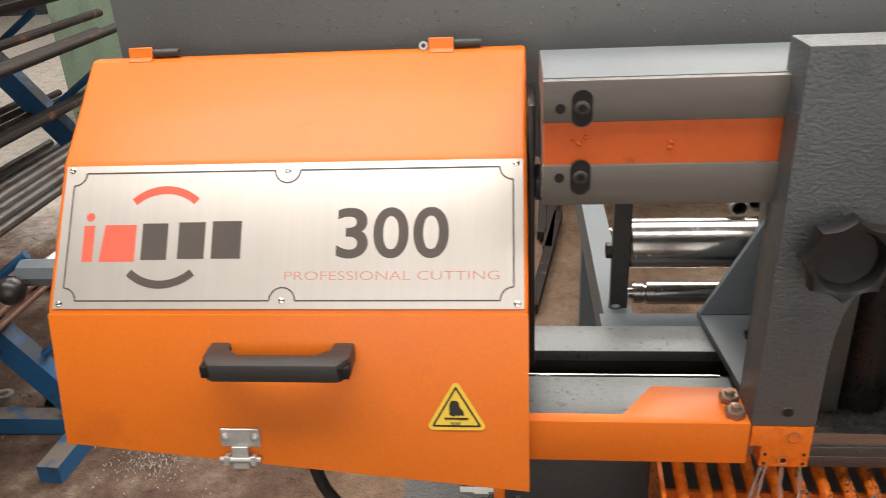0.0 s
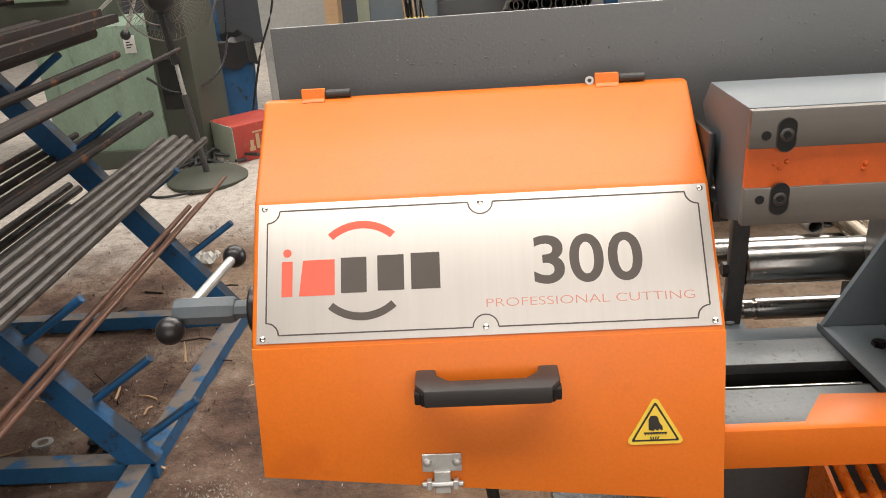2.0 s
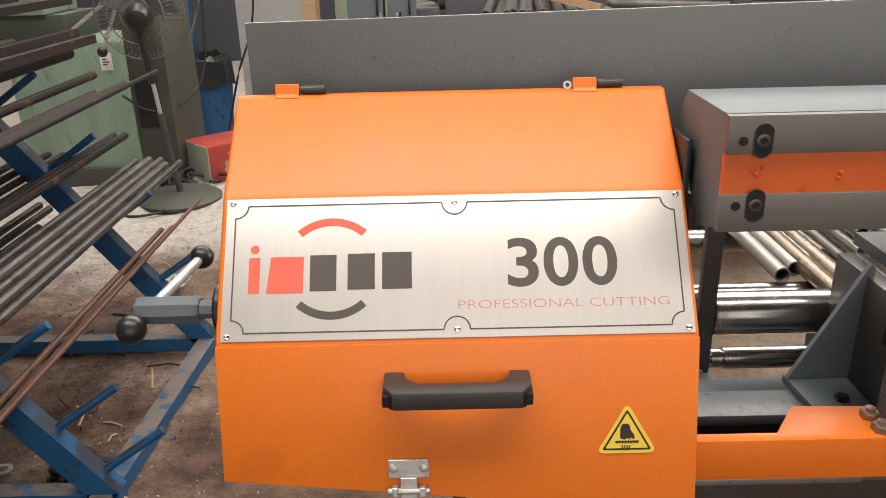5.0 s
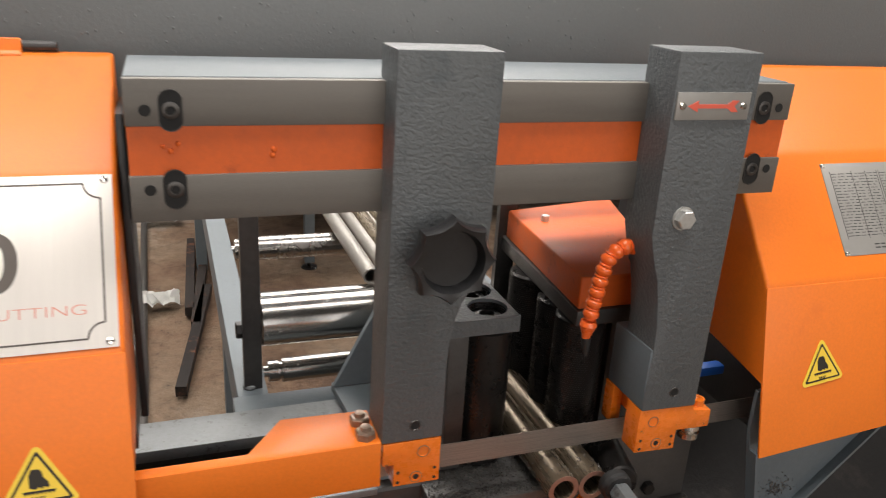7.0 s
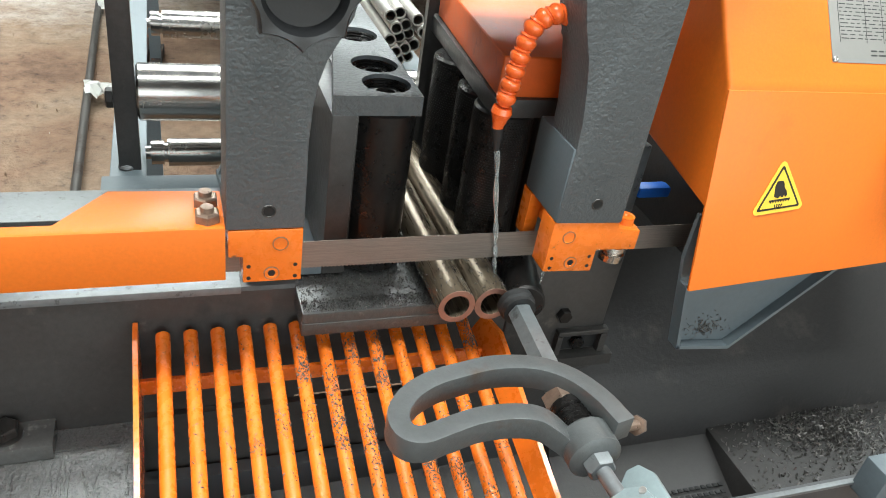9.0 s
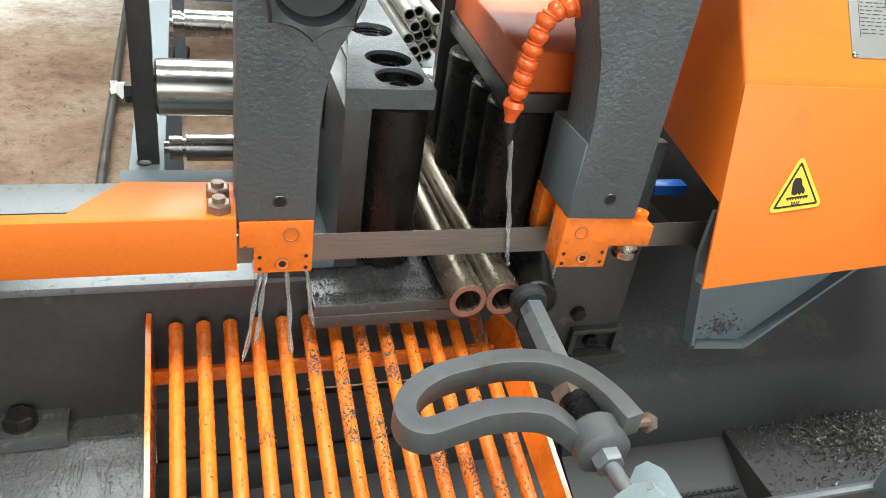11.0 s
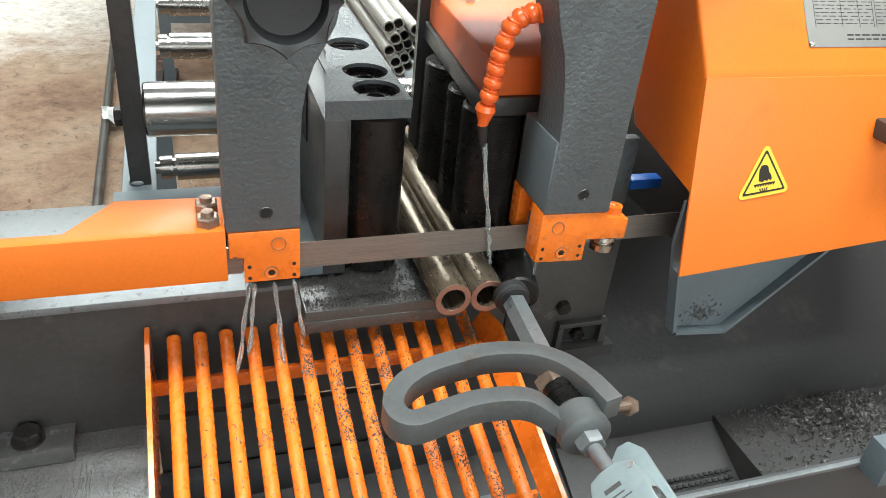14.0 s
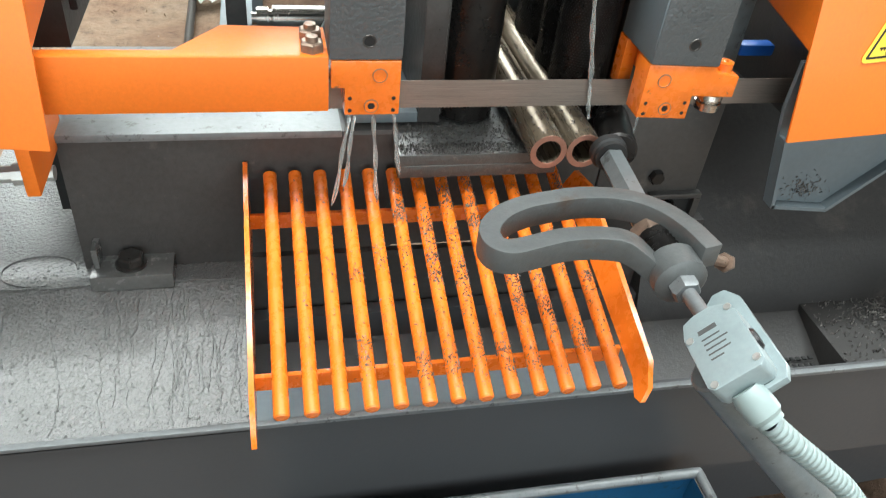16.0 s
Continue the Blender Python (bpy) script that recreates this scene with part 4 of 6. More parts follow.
def saw_base():
    bm = B()
    prism(bm, [(0.955, 0.772), (0.955, 0.966), (0.958, 0.970), (1.052, 0.970), (1.052, 0.772)], 0.140, 0.53, "x")
    part("body_front", bm, DARK, base, "dark grey machine body front")
    part("front_rail", bx(0.136, 0.462, 0.952, 1.043, 0.9645, 0.9745, bev=0.0015), STEEL_WORN, base, "machined rail splashed with grey paint and grime")
    bm = B()
    rod(bm, (0.10, 1.050, 0.968), (0.452, 1.050, 0.968), 0.006, 12)
    part("guide_rod", bm, BRIGHT, base)
    # black block in the gap between the rails, standing for its shade
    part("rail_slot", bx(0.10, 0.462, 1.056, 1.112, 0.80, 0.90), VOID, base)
    part("rear_rail_web", bx(0.12, 0.80, 1.116, 1.180, 0.80, 0.9555), DARK, base)
    part("rear_rail", bx(0.118, 0.70, 1.112, 1.186, 0.9555, 0.974, bev=0.0015), STEEL_WORN, base, "machined rear rail")
    part("cross_member", bx(0.30, 0.95, 1.190, 1.262, 0.86, 0.9535, bev=0.002), GREY_SMOOTH, base)
    # bolted foot
    f = part("foot_plate", bx(0.152, 0.250, 0.912, 0.958, 0.775, 0.797, bev=0.002), GREY_WET, base)
    part("foot_rib", bx(0.156, 0.163, 0.930, 0.956, 0.795, 0.826, bev=0.001), GREY_WET, base)
    bm = B()
    lathe(bm, (0.199, 0.937, 0.797), (0, 0, 1), [(0, 0), (0, 0.019), (0.003, 0.019), (0.003, 0)], 22)
    hexnut(bm, (0.199, 0.937, 0.800), (0, 0, 1), 0.0160, 0.012)
    part("foot_bolt", bm, SCREW, base, "dark hexagon foot bolt")
    # deck: a level strip, a bend, then a slope to a front lip
    bm = B()
    prism(bm, [(0.99, 0.770), (0.99, 0.777), (0.921, 0.777), (0.916, 0.775), (0.742, 0.698), (0.742, 0.690), (0.92, 0.766)], -0.02, 0.342, "x")
    part("deck", bm, DECK, base, "wet grey sloping deck with coolant runs")
    bm = B()
    prism(bm, [(0.800, 0.712), (0.742, 0.700), (0.742, 0.692), (0.800, 0.704)], 0.342, 0.765, "x")
    part("deck_strip", bm, GREY_SMOOTH, base)
    part("pit_back", bx(0.342, 0.905, 0.945, 0.955, 0.60, 0.79), DARK, base)
    part("deck_shelf", bx(-0.02, 0.14, 0.985, 1.25, 0.74, 0.776), DECK, base)
    part("front_panel", bx(-0.02, 1.85, 0.742, 0.752, 0.50, 0.700), SKIRT, base, "dark grey front skirt")
    part("lip", bx(-0.02, 1.85, 0.7375, 0.7455, 0.697, 0.7035, bev=0.001), STEEL_WORN, base, "worn bright front lip")
    part("lower_panel", bx(-0.02, 1.85, 0.92, 0.94, FLOOR, 0.70), SKIRT, base)
    # right side
    bm = B()
    prism(bm, [(1.20, 1.00), (0.945, 0.775), (0.932, 0.755), (0.90, 0.66), (0.752, 0.60), (0.752, 0.59), (0.92, 0.64), (1.20, 0.95)], 0.905, 1.85, "x")
    prism(bm, [(0.944, 0.66), (0.752, 0.60), (0.752, 0.59), (0.944, 0.65)], 0.342, 0.905, "x")
    part("chip_tray", bm, TRAY, base, "dark oily chip tray")
    part("chip_shelf", bx(1.187, 1.85, 0.752, 0.925, 0.60, 0.670, bev=0.002), TRAY, base, "dark shelf strewn with steel chips")
    v = bx(0.812, 0.968, 0.955, 1.30, 0.765, 1.005, bev=0.004)
    part("fixed_body", v, DARK, base, "dark cast vice body")
    part("body_window", bx(0.901, 0.962, 0.9542, 0.958, 0.826, 0.857), VOID, base)
    lug = bx(0.893, 0.972, 0.944, 0.956, 0.857, 0.865, bev=0.0015)
    box(lug, 0.893, 0.901, 0.944, 0.956, 0.815, 0.857), box(lug, 0.962, 0.972, 0.944, 0.956, 0.818, 0.857), box(lug, 0.897, 0.985, 0.936, 0.956, 0.806, 0.824)
    part("body_lug", lug, DARK, base, "cast lug with a window")
    for x, z in ((0.897, 0.891), (0.928, 0.841)):
        bm = B()
        hexnut(bm, (x, 0.955, z), (0, -1, 0), 0.011, 0.010)
        part("body_bolt", bm, ROLLER, base)
    t = part("work_table", bx(0.524, 0.722, 0.900, 1.12, 0.9385, 0.9690, bev=0.002), TABLE, base, "grimy dark work table plate")
    part("table_step", bx(0.5235, 0.70, 0.8985, 0.915, 0.9385, 0.955, bev=0.0015), TABLE, base)
    part("bed_block", bx(0.53, 0.811, 0.958, 1.30, 0.79, 0.9384), DARK, base)
    bm = B()
    for i in range(6):
        for j in range(14):
            x, y = 1.03 + j * 0.0105, 0.765 + i * 0.0105
            box(bm, x, x + 0.0062, y, y + 0.0062, 0.6085 + (y - 0.752) * 0.405, 0.6105 + (y - 0.752) * 0.405)
    part("strainer", bm, VOID, base, "perforated strainer")
    part("side_bracket", bx(1.325, 1.42, 0.70, 0.742, 0.69, 0.755, bev=0.003), GREY_SMOOTH, base)


saw_base()

# ---- chip grate ----
grate = thing("chip_grate", "orange bar grate littered with steel chips, sloping forward", "grate")
GA, GB = Vector((0, 0.947, 0.918)), Vector((0, 0.640, 0.834))


def chip_grate():
    bm = B()
    prism(bm, [(0.952, 0.934), (0.952, 0.84), (0.93, 0.83), (0.655, 0.785), (0.634, 0.797), (0.638, 0.815), (0.66, 0.842), (0.93, 0.936)], 0.3435, 0.349, "x")
    part("side_plate", bm, ORANGE_WORN, grate)
    bm = B()
    prism(bm, [(0.940, 0.914), (0.940, 0.892), (0.66, 0.824), (0.640, 0.813), (0.630, 0.815), (0.636, 0.830), (0.66, 0.848), (0.90, 0.916)], 0.757, 0.763, "x")
    for v in bm.verts:
        v.co.x += 0.55 * (v.co.z - 0.815 - (v.co.y - 0.64) * 0.27)
    part("side_plate", bm, ORANGE_WORN, grate)
    for y, z in ((0.905, 0.893), (0.698, 0.838)):
        part("cross_bar", bx(0.349, 0.757, y - 0.003, y + 0.003, z - 0.024, z - 0.004, bev=0.0008), ORANGE_WORN, grate)
    bm = B()
    rod(bm, GA, GB, 0.0082, 14, 0.0016)
    me = None
    for i in range(13):
        if me is None:
            o = part("grate_bar", bm, ORANGE_WORN, grate, "orange painted round bar")
            me = o.data
        else:
            o = new("grate_bar", me)
            o.parent = grate
        o.location = (0.3745 + i * 0.0300, 0, 0)


chip_grate()


def chips(name, n, place, seed, size, parent=None, label="", category=""):
    """Loose curled cuttings: many small bent flakes in one mesh."""
    rng = random.Random(seed)
    vs, fs = [], []
    for _ in range(n):
        p = place(rng)
        if p is None:
            continue
        s = size * rng.uniform(0.5, 1.5)
        e = Euler((rng.uniform(0, 6.3), rng.uniform(0, 6.3), rng.uniform(0, 6.3))).to_matrix()
        k = len(vs)
        q = [(-1, -0.3, 0), (1, -0.3, 0.2), (1.1, 0.3, 0.3), (-0.9, 0.35, 0), (0, 0, 0.8)]
        vs += [tuple(Vector(p) + e @ Vector(c) * s) for c in q]
        fs += [(k, k + 1, k + 4), (k + 1, k + 2, k + 4), (k + 2, k + 3, k + 4), (k + 3, k, k + 4), (k, k + 3, k + 2, k + 1)]
    me = bpy.data.meshes.new(name)
    me.from_pydata(vs, [], fs)
    me.materials.append(CHIPS)
    ob = new(name, me)
    tagged(ob, label, category, "", "stuff")
    return ob


CLUMPS = [(random.Random(60 + k).choice([3, 4, 5, 5, 6, 6, 7, 7, 8, 8, 9, 9, 10, 10, 11, 12]), random.Random(90 + k).uniform(0.1, 0.92), random.Random(120 + k).uniform(0.012, 0.05)) for k in range(60)]


def on_bars(rng):
    if rng.random() < 0.72:
        i, t0, w = rng.choice(CLUMPS)
        t = t0 + rng.gauss(0, w)
    else:
        i, t = rng.choice([1, 2, 3, 4, 5, 6, 6, 7, 7, 8, 8, 9, 9, 10, 11, 12]), rng.uniform(0.03, 0.97)
    t = min(0.98, max(0.03, t))
    p = GA.lerp(GB, t)
    a = rng.gauss(0, 0.6)
    return (0.3745 + i * 0.03 + math.sin(a) * 0.0086, p.y, p.z + math.cos(a) * 0.0086)


chips("grate_chips", 3600, on_bars, 4, 0.0014, label="grey steel cuttings clinging to the grate bars", category="chips")


def on_table(rng):
    x = rng.uniform(0.526, 0.685)
    y = rng.choice([rng.uniform(0.902, 0.925), rng.gauss(0.955, 0.02)])
    return (x, max(0.902, y), 0.9700)


chips("table_chips", 2200, on_table, 8, 0.0014, label="grey steel cuttings on the work table", category="chips")


def on_shelf(rng):
    if rng.random() < 0.72:
        x, y = rng.gauss(1.40, 0.055), rng.gauss(0.86, 0.03)
        h = 0.018 * math.exp(-((x - 1.40) / 0.07) ** 2 - ((y - 0.86) / 0.04) ** 2)
        return (x, min(0.92, y), 0.6715 + h * rng.random())
    return (rng.uniform(1.19, 1.6), rng.uniform(0.76, 0.92), 0.6715)


chips("shelf_chips", 2600, on_shelf, 11, 0.0028, label="heap of grey steel cuttings in the tray", category="chips")


def on_chute(rng):
    return (rng.gauss(1.045, 0.014), 0.8512, rng.gauss(0.938, 0.009))


chips("chute_chips", 160, on_chute, 23, 0.0016, label="small clot of grey cuttings stuck on the chute", category="chips")


def deck_runs():
    """Beads and runs of spilt coolant standing proud on the sloping deck."""
    rng = random.Random(77)
    bm = B()

    def z(y):
        return 0.7775 if y > 0.921 else 0.7775 - (0.921 - y) * 0.4425
    for _ in range(46):
        x, y0 = rng.choice([rng.uniform(-0.02, 0.335), rng.uniform(0.17, 0.335)]), rng.uniform(0.83, 0.918)
        L = rng.uniform(0.03, 0.13)
        pts, y = [], y0
        while y > max(0.748, y0 - L):
            pts.append((x, y, z(y)))
            x += rng.gauss(0, 0.0022)
            y -= 0.008
        if len(pts) > 2:
            sweep(bm, pts, rng.uniform(0.0005, 0.0010), 6)
    for _ in range(900):
        x, y = rng.uniform(-0.05, 0.338), rng.uniform(0.748, 0.98)
        if 0.15 < x < 0.25 and y > 0.90:
            continue
        ball(bm, (x, y, z(y)), rng.uniform(0.0008, 0.0022), 6, 4, 0.6)
    a = [(0.085 + math.cos(t) * 0.045, 0.955 + math.sin(t) * 0.03, 0.7775) for t in [0.25 * k for k in range(21)]]
    sweep(bm, a, 0.0016, 6)
    sweep(bm, [(-0.05 + 0.0195 * i, 0.9215 + rng.gauss(0, 0.001), 0.7775) for i in range(20)], 0.0016, 6)
    tagged(part("coolant_beads", bm, DECK, None, "", None, 60), "beads and runs of coolant on the deck", "coolant", "", "stuff")


deck_runs()


# ---- vice ----
def roll_jaw(name, label, xc, plate, sgn):
    j = thing(name, label, "vice")
    for y in (1.003, 1.062, 1.165):
        bm = B()
        lathe(bm, (xc, y, 0.972), (0, 0, 1), [(0, 0), (0, 0.034), (0.003, 0.037), (0.205, 0.037), (0.208, 0.034), (0.208, 0.016), (0.2085, 0.016), (0.2085, 0)], 32)
        r = part("jaw_roller", bm, ROLLER, j, "black upright pressure roller")
        if sgn > 0:
            vs, fs = [], []
            n, m = 60, 58
            for k in range(m):
                for i in range(n):
                    a = 2 * math.pi * (i + 0.5 * (k % 2)) / n
                    z = 0.978 + k * 0.0034
                    b = len(vs)
                    for da, dz, rr in ((-0.045, 0, 0.0369), (0, -0.0014, 0.0369), (0.045, 0, 0.0369), (0, 0.0014, 0.0369), (0, 0, 0.0380)):
                        vs.append((xc + math.cos(a + da) * rr, y + math.sin(a + da) * rr, z + dz))
                    fs += [(b, b + 1, b + 4), (b + 1, b + 2, b + 4), (b + 2, b + 3, b + 4), (b + 3, b, b + 4)]
            me = bpy.data.meshes.new("knurl")
            me.from_pydata(vs, [], fs)
            me.materials.append(ROLLER)
            o = new("knurl", me)
            o.parent = r
            o["kind"] = "stuff"
    bm = B()
    if sgn > 0:
        prism(bm, plate, 1.181, 1.2035, "z")
        bevel(bm, 0.0015, 2, 40)
    else:
        # plate with three open bores
        loops = [plate] + [[(xc + 0.0275 * math.cos(2 * math.pi * k / 28), yc + 0.0275 * math.sin(2 * math.pi * k / 28)) for k in range(28)] for yc in (1.003, 1.062, 1.165)]
        for z in (1.181, 1.2035):
            es = []
            for lp in loops:
                vs = [bm.verts.new((x, y, z)) for x, y in lp]
                es += [bm.edges.new((a, b)) for a, b in zip(vs, vs[1:] + vs[:1])]
            bmesh.ops.triangle_fill(bm, edges=es, use_beauty=True, use_dissolve=False)
        bm.verts.ensure_lookup_table()
        n0, h = 0, len(bm.verts) // 2
        for lp in loops:
            n = len(lp)
            for k in range(n):
                a, b = n0 + k, n0 + (k + 1) % n
                bm.faces.new([bm.verts[q] for q in (a, b, h + b, h + a)])
            n0 += n
    part("jaw_plate", bm, GREY if sgn < 0 else DARK, j, "dark grey roller plate")
    return j


left_jaw = roll_jaw("moving_vice_jaw", "dark grey moving vice jaw with black upright rollers", 0.622,
                    [(0.556, 0.966), (0.655, 0.966), (0.657, 1.34), (0.604, 1.34), (0.604, 1.225)], -1)
for y in (1.003, 1.062, 1.165):
    bm = B()
    prof = [(-0.021, 0.0274)]
    for k in range(5):
        prof += [(-0.020 + k * 0.0035, 0.0262), (-0.0183 + k * 0.0035, 0.0274)]
    lathe(bm, (0.622, y, 1.2030), (0, 0, 1), prof, 28)
    part("bore_thread", bm, ROLLER, left_jaw, "dark threaded bore")
    bm = B()
    lathe(bm, (0.622, y, 1.1835), (0, 0, 1), [(0, 0), (0, 0.020), (0.009, 0.020), (0.010, 0.017), (0.010, 0.011), (0.004, 0.010), (0.004, 0)], 24)
    part("bearing_ring", bm, ROLLER, left_jaw)
part("jaw_web", bx(0.5565, 0.584, 0.967, 1.30, 0.975, 1.1808, bev=0.002), DARK, left_jaw)
part("jaw_cheek", bx(0.5845, 0.600, 0.985, 1.30, 0.975, 1.1808, bev=0.002), DARK, left_jaw)
bm = B()
prism(bm, [(0.453, 0.990), (0.556, 0.990), (0.568, 1.196), (0.560, 1.202)], 1.196, 1.206, "y")
part("gusset", bm, GREY_SMOOTH, left_jaw, "grey-blue triangular gusset")
bm = B()
prism(bm, [(0.452, 1.214), (0.5565, 1.214), (0.5565, 0.968), (0.470, 0.968)], 0.9746, 0.9885, "z")
bevel(bm, 0.0015, 2, 40)
part("jaw_shoe", bm, GREY_SMOOTH, left_jaw)
for x, y in ((0.515, 1.13), (0.527, 1.085), (0.520, 1.03)):
    bm = B()
    hexnut(bm, (x, y, 0.9885), (0, 0, 1), 0.0115, 0.009)
    part("shoe_bolt", bm, ROLLER, left_jaw)
bm = B()
prism(bm, [(1.09, 1.185), (1.09, 1.10), (1.12, 1.10), (1.12, 1.185)], 0.5545, 0.5562, "x")
part("adjuster_slot", bm, VOID, left_jaw)

right_jaw = roll_jaw("fixed_vice_jaw", "dark fixed vice jaw with knurled rollers under an orange lid", 0.770,
                     [(0.738, 0.962), (0.88, 0.962), (0.985, 1.31), (0.756, 1.27)], 1)
part("jaw_back", bx(0.8115, 0.86, 0.985, 1.30, 1.0056, 1.1808), DARK, right_jaw)
bm = B()
prism(bm, [(0.741, 0.968), (0.878, 0.966), (0.981, 1.302), (0.762, 1.262)], 1.2035, 1.2515, "z")
bevel(bm, 0.004, 3, 40)
lid = part("jaw_lid", bm, ORANGE_DEEP, right_jaw, "orange-red sheet lid")
for x, y in ((0.842, 0.992), (0.80, 1.20)):
    bm = B()
    lathe(bm, (x, y, 1.2515), (0, 0, 1), [(0, 0.0065), (0.009, 0.0065), (0.010, 0.005), (0.010, 0.003), (0.006, 0)], 14)
    part("cap_screw", bm, ZINC, lid)
part("post", bx(0.747, 0.757, 1.262, 1.275, 0.974, 1.45), DARK, right_jaw)

# ---- stock ----
for x, z in ((0.6935, 0.9912), (0.7380, 0.9912)):
    bm = B()
    pipe(bm, (x, 0.866, z), (x, 3.4, z), 0.0222, 0.0150, 32, 0.3)
    t = solo("steel_tube", bm, TUBE, "oily brown steel tube being sawn on the table", "tube", "tubes being sawn")
    bm = B()
    lathe(bm, (x, 0.8655, z), (0, -1, 0), [(0, 0.0151), (0.0003, 0.0153), (0.0003, 0.0220), (0, 0.0222)], 32)
    part("cut_end", bm, TUBE_CUT, t, "fresh reddish cut end")


def along(rng):
    x = rng.choice([0.6935, 0.7380])
    a = rng.gauss(0, 0.6)
    return (x + math.sin(a) * 0.0226, rng.uniform(0.870, 0.985), 0.9912 + math.cos(a) * 0.0226)


chips("tube_chips", 260, along, 21, 0.0013, label="fine steel cuttings on the wet tubes", category="chips")

# ---- roller conveyor ----
conv = thing("roller_conveyor", "grey-blue steel roller conveyor with bright rollers", "conveyor")
for x0, x1 in ((0.309, 0.359), (0.872, 0.922)):
    bm = B()
    prism(bm, [(x0, 0.945), (x1, 0.945), (x1, 0.939), (x0 + 0.006, 0.939), (x0 + 0.006, 0.86), (x0, 0.86)], 1.264, 6.4, "y")
    bevel(bm, 0.001, 1, 40)
    part("side_rail", bm, GREY_SMOOTH, conv)
for y in (1.9, 3.9, 5.9):
    for x in (0.325, 0.865):
        part("leg", bx(x, x + 0.05, y, y + 0.05, FLOOR + 0.03, 0.86), GREY_SMOOTH, conv)
        bm = B()
        lathe(bm, (x + 0.025, y + 0.025, FLOOR - 0.01), (0, 0, 1), [(0, 0), (0, 0.045), (0.012, 0.04), (0.016, 0.010), (0.06, 0.010), (0.06, 0)], 16)
        part("foot", bm, ROLLER, conv)
    part("leg_brace", bx(0.375, 0.865, y + 0.01, y + 0.04, 0.42, 0.47), GREY_SMOOTH, conv)
for y, r, z in [(1.335, 0.021, 0.953)] + [(1.64 + 0.345 * i, 0.030, 0.936) for i in range(13)]:
    bm = B()
    lathe(bm, (0.366, y, z), (1, 0, 0), [(-0.008, 0), (-0.008, 0.010), (0, 0.010), (0, r * 0.88), (0.018, r * 0.88), (0.018, r * 0.72), (0.024, r * 0.72), (0.024, r), (0.478, r), (0.478, r * 0.72), (0.484, r * 0.72), (0.484, r * 0.88), (0.502, r * 0.88), (0.502, 0)], 24)
    part("roller", bm, ROLL, conv, "bright turned roller")
for x in (0.322, 0.766):
    g = part("gantry_post", bx(x, x + 0.030, 1.294, 1.312, 0.945, 1.62, bev=0.0015), DARK, conv, "dark flat upright")
    bm = B()
    ball(bm, (x + 0.01, 1.302, 0.948), 0.013, 10, 6, 0.5)
    part("weld_bead", bm, STEEL_WORN, g)
bm = B()
lathe(bm, (0.3525, 1.327, 1.053), (1, 0, 0), [(0, 0), (0, 0.038), (0.003, 0.041), (0.410, 0.041), (0.413, 0.038), (0.413, 0)], 32)
part("press_roller", bm, ROLL, conv, "large bright press roller")
bm = B()
hexnut(bm, (0.3215, 1.305, 1.053), (-1, 0, 0), 0.014, 0.010)
part("axle_nut", bm, ROLLER, conv)

for x, z in ((0.628, 0.984), (0.672, 0.984), (0.718, 0.984), (0.764, 0.984)):
    bm = B()
    pipe(bm, (x, 1.62 + (x - 0.6) * 0.8, z), (x - 0.02, 4.6, z), 0.0185, 0.015, 20, 0.3)
    solo("steel_tube", bm, TUBE_GREY, "grey mill-finish tube lying on the conveyor rollers", "tube", "tubes on the conveyor")
k = 0
for row in range(5):
    for i in range(3):
        bm = B()
        x, z = 0.815 + i * 0.0255 + (row % 2) * 0.0127, 0.981 + row * 0.0222
        pipe(bm, (x, 1.66 + (k * 37 % 11) * 0.006, z), (x + 0.05, 4.8, z), 0.0125, 0.0098, 16, 0.2)
        solo("steel_tube", bm, TUBE_GREY, "grey thin-walled tube in a stacked bundle", "tube", "bundle of thin tubes")
        k += 1

# ---- length stop ----
stop = thing("length_stop", "steel length stop with limit switch and curved bar", "length stop")


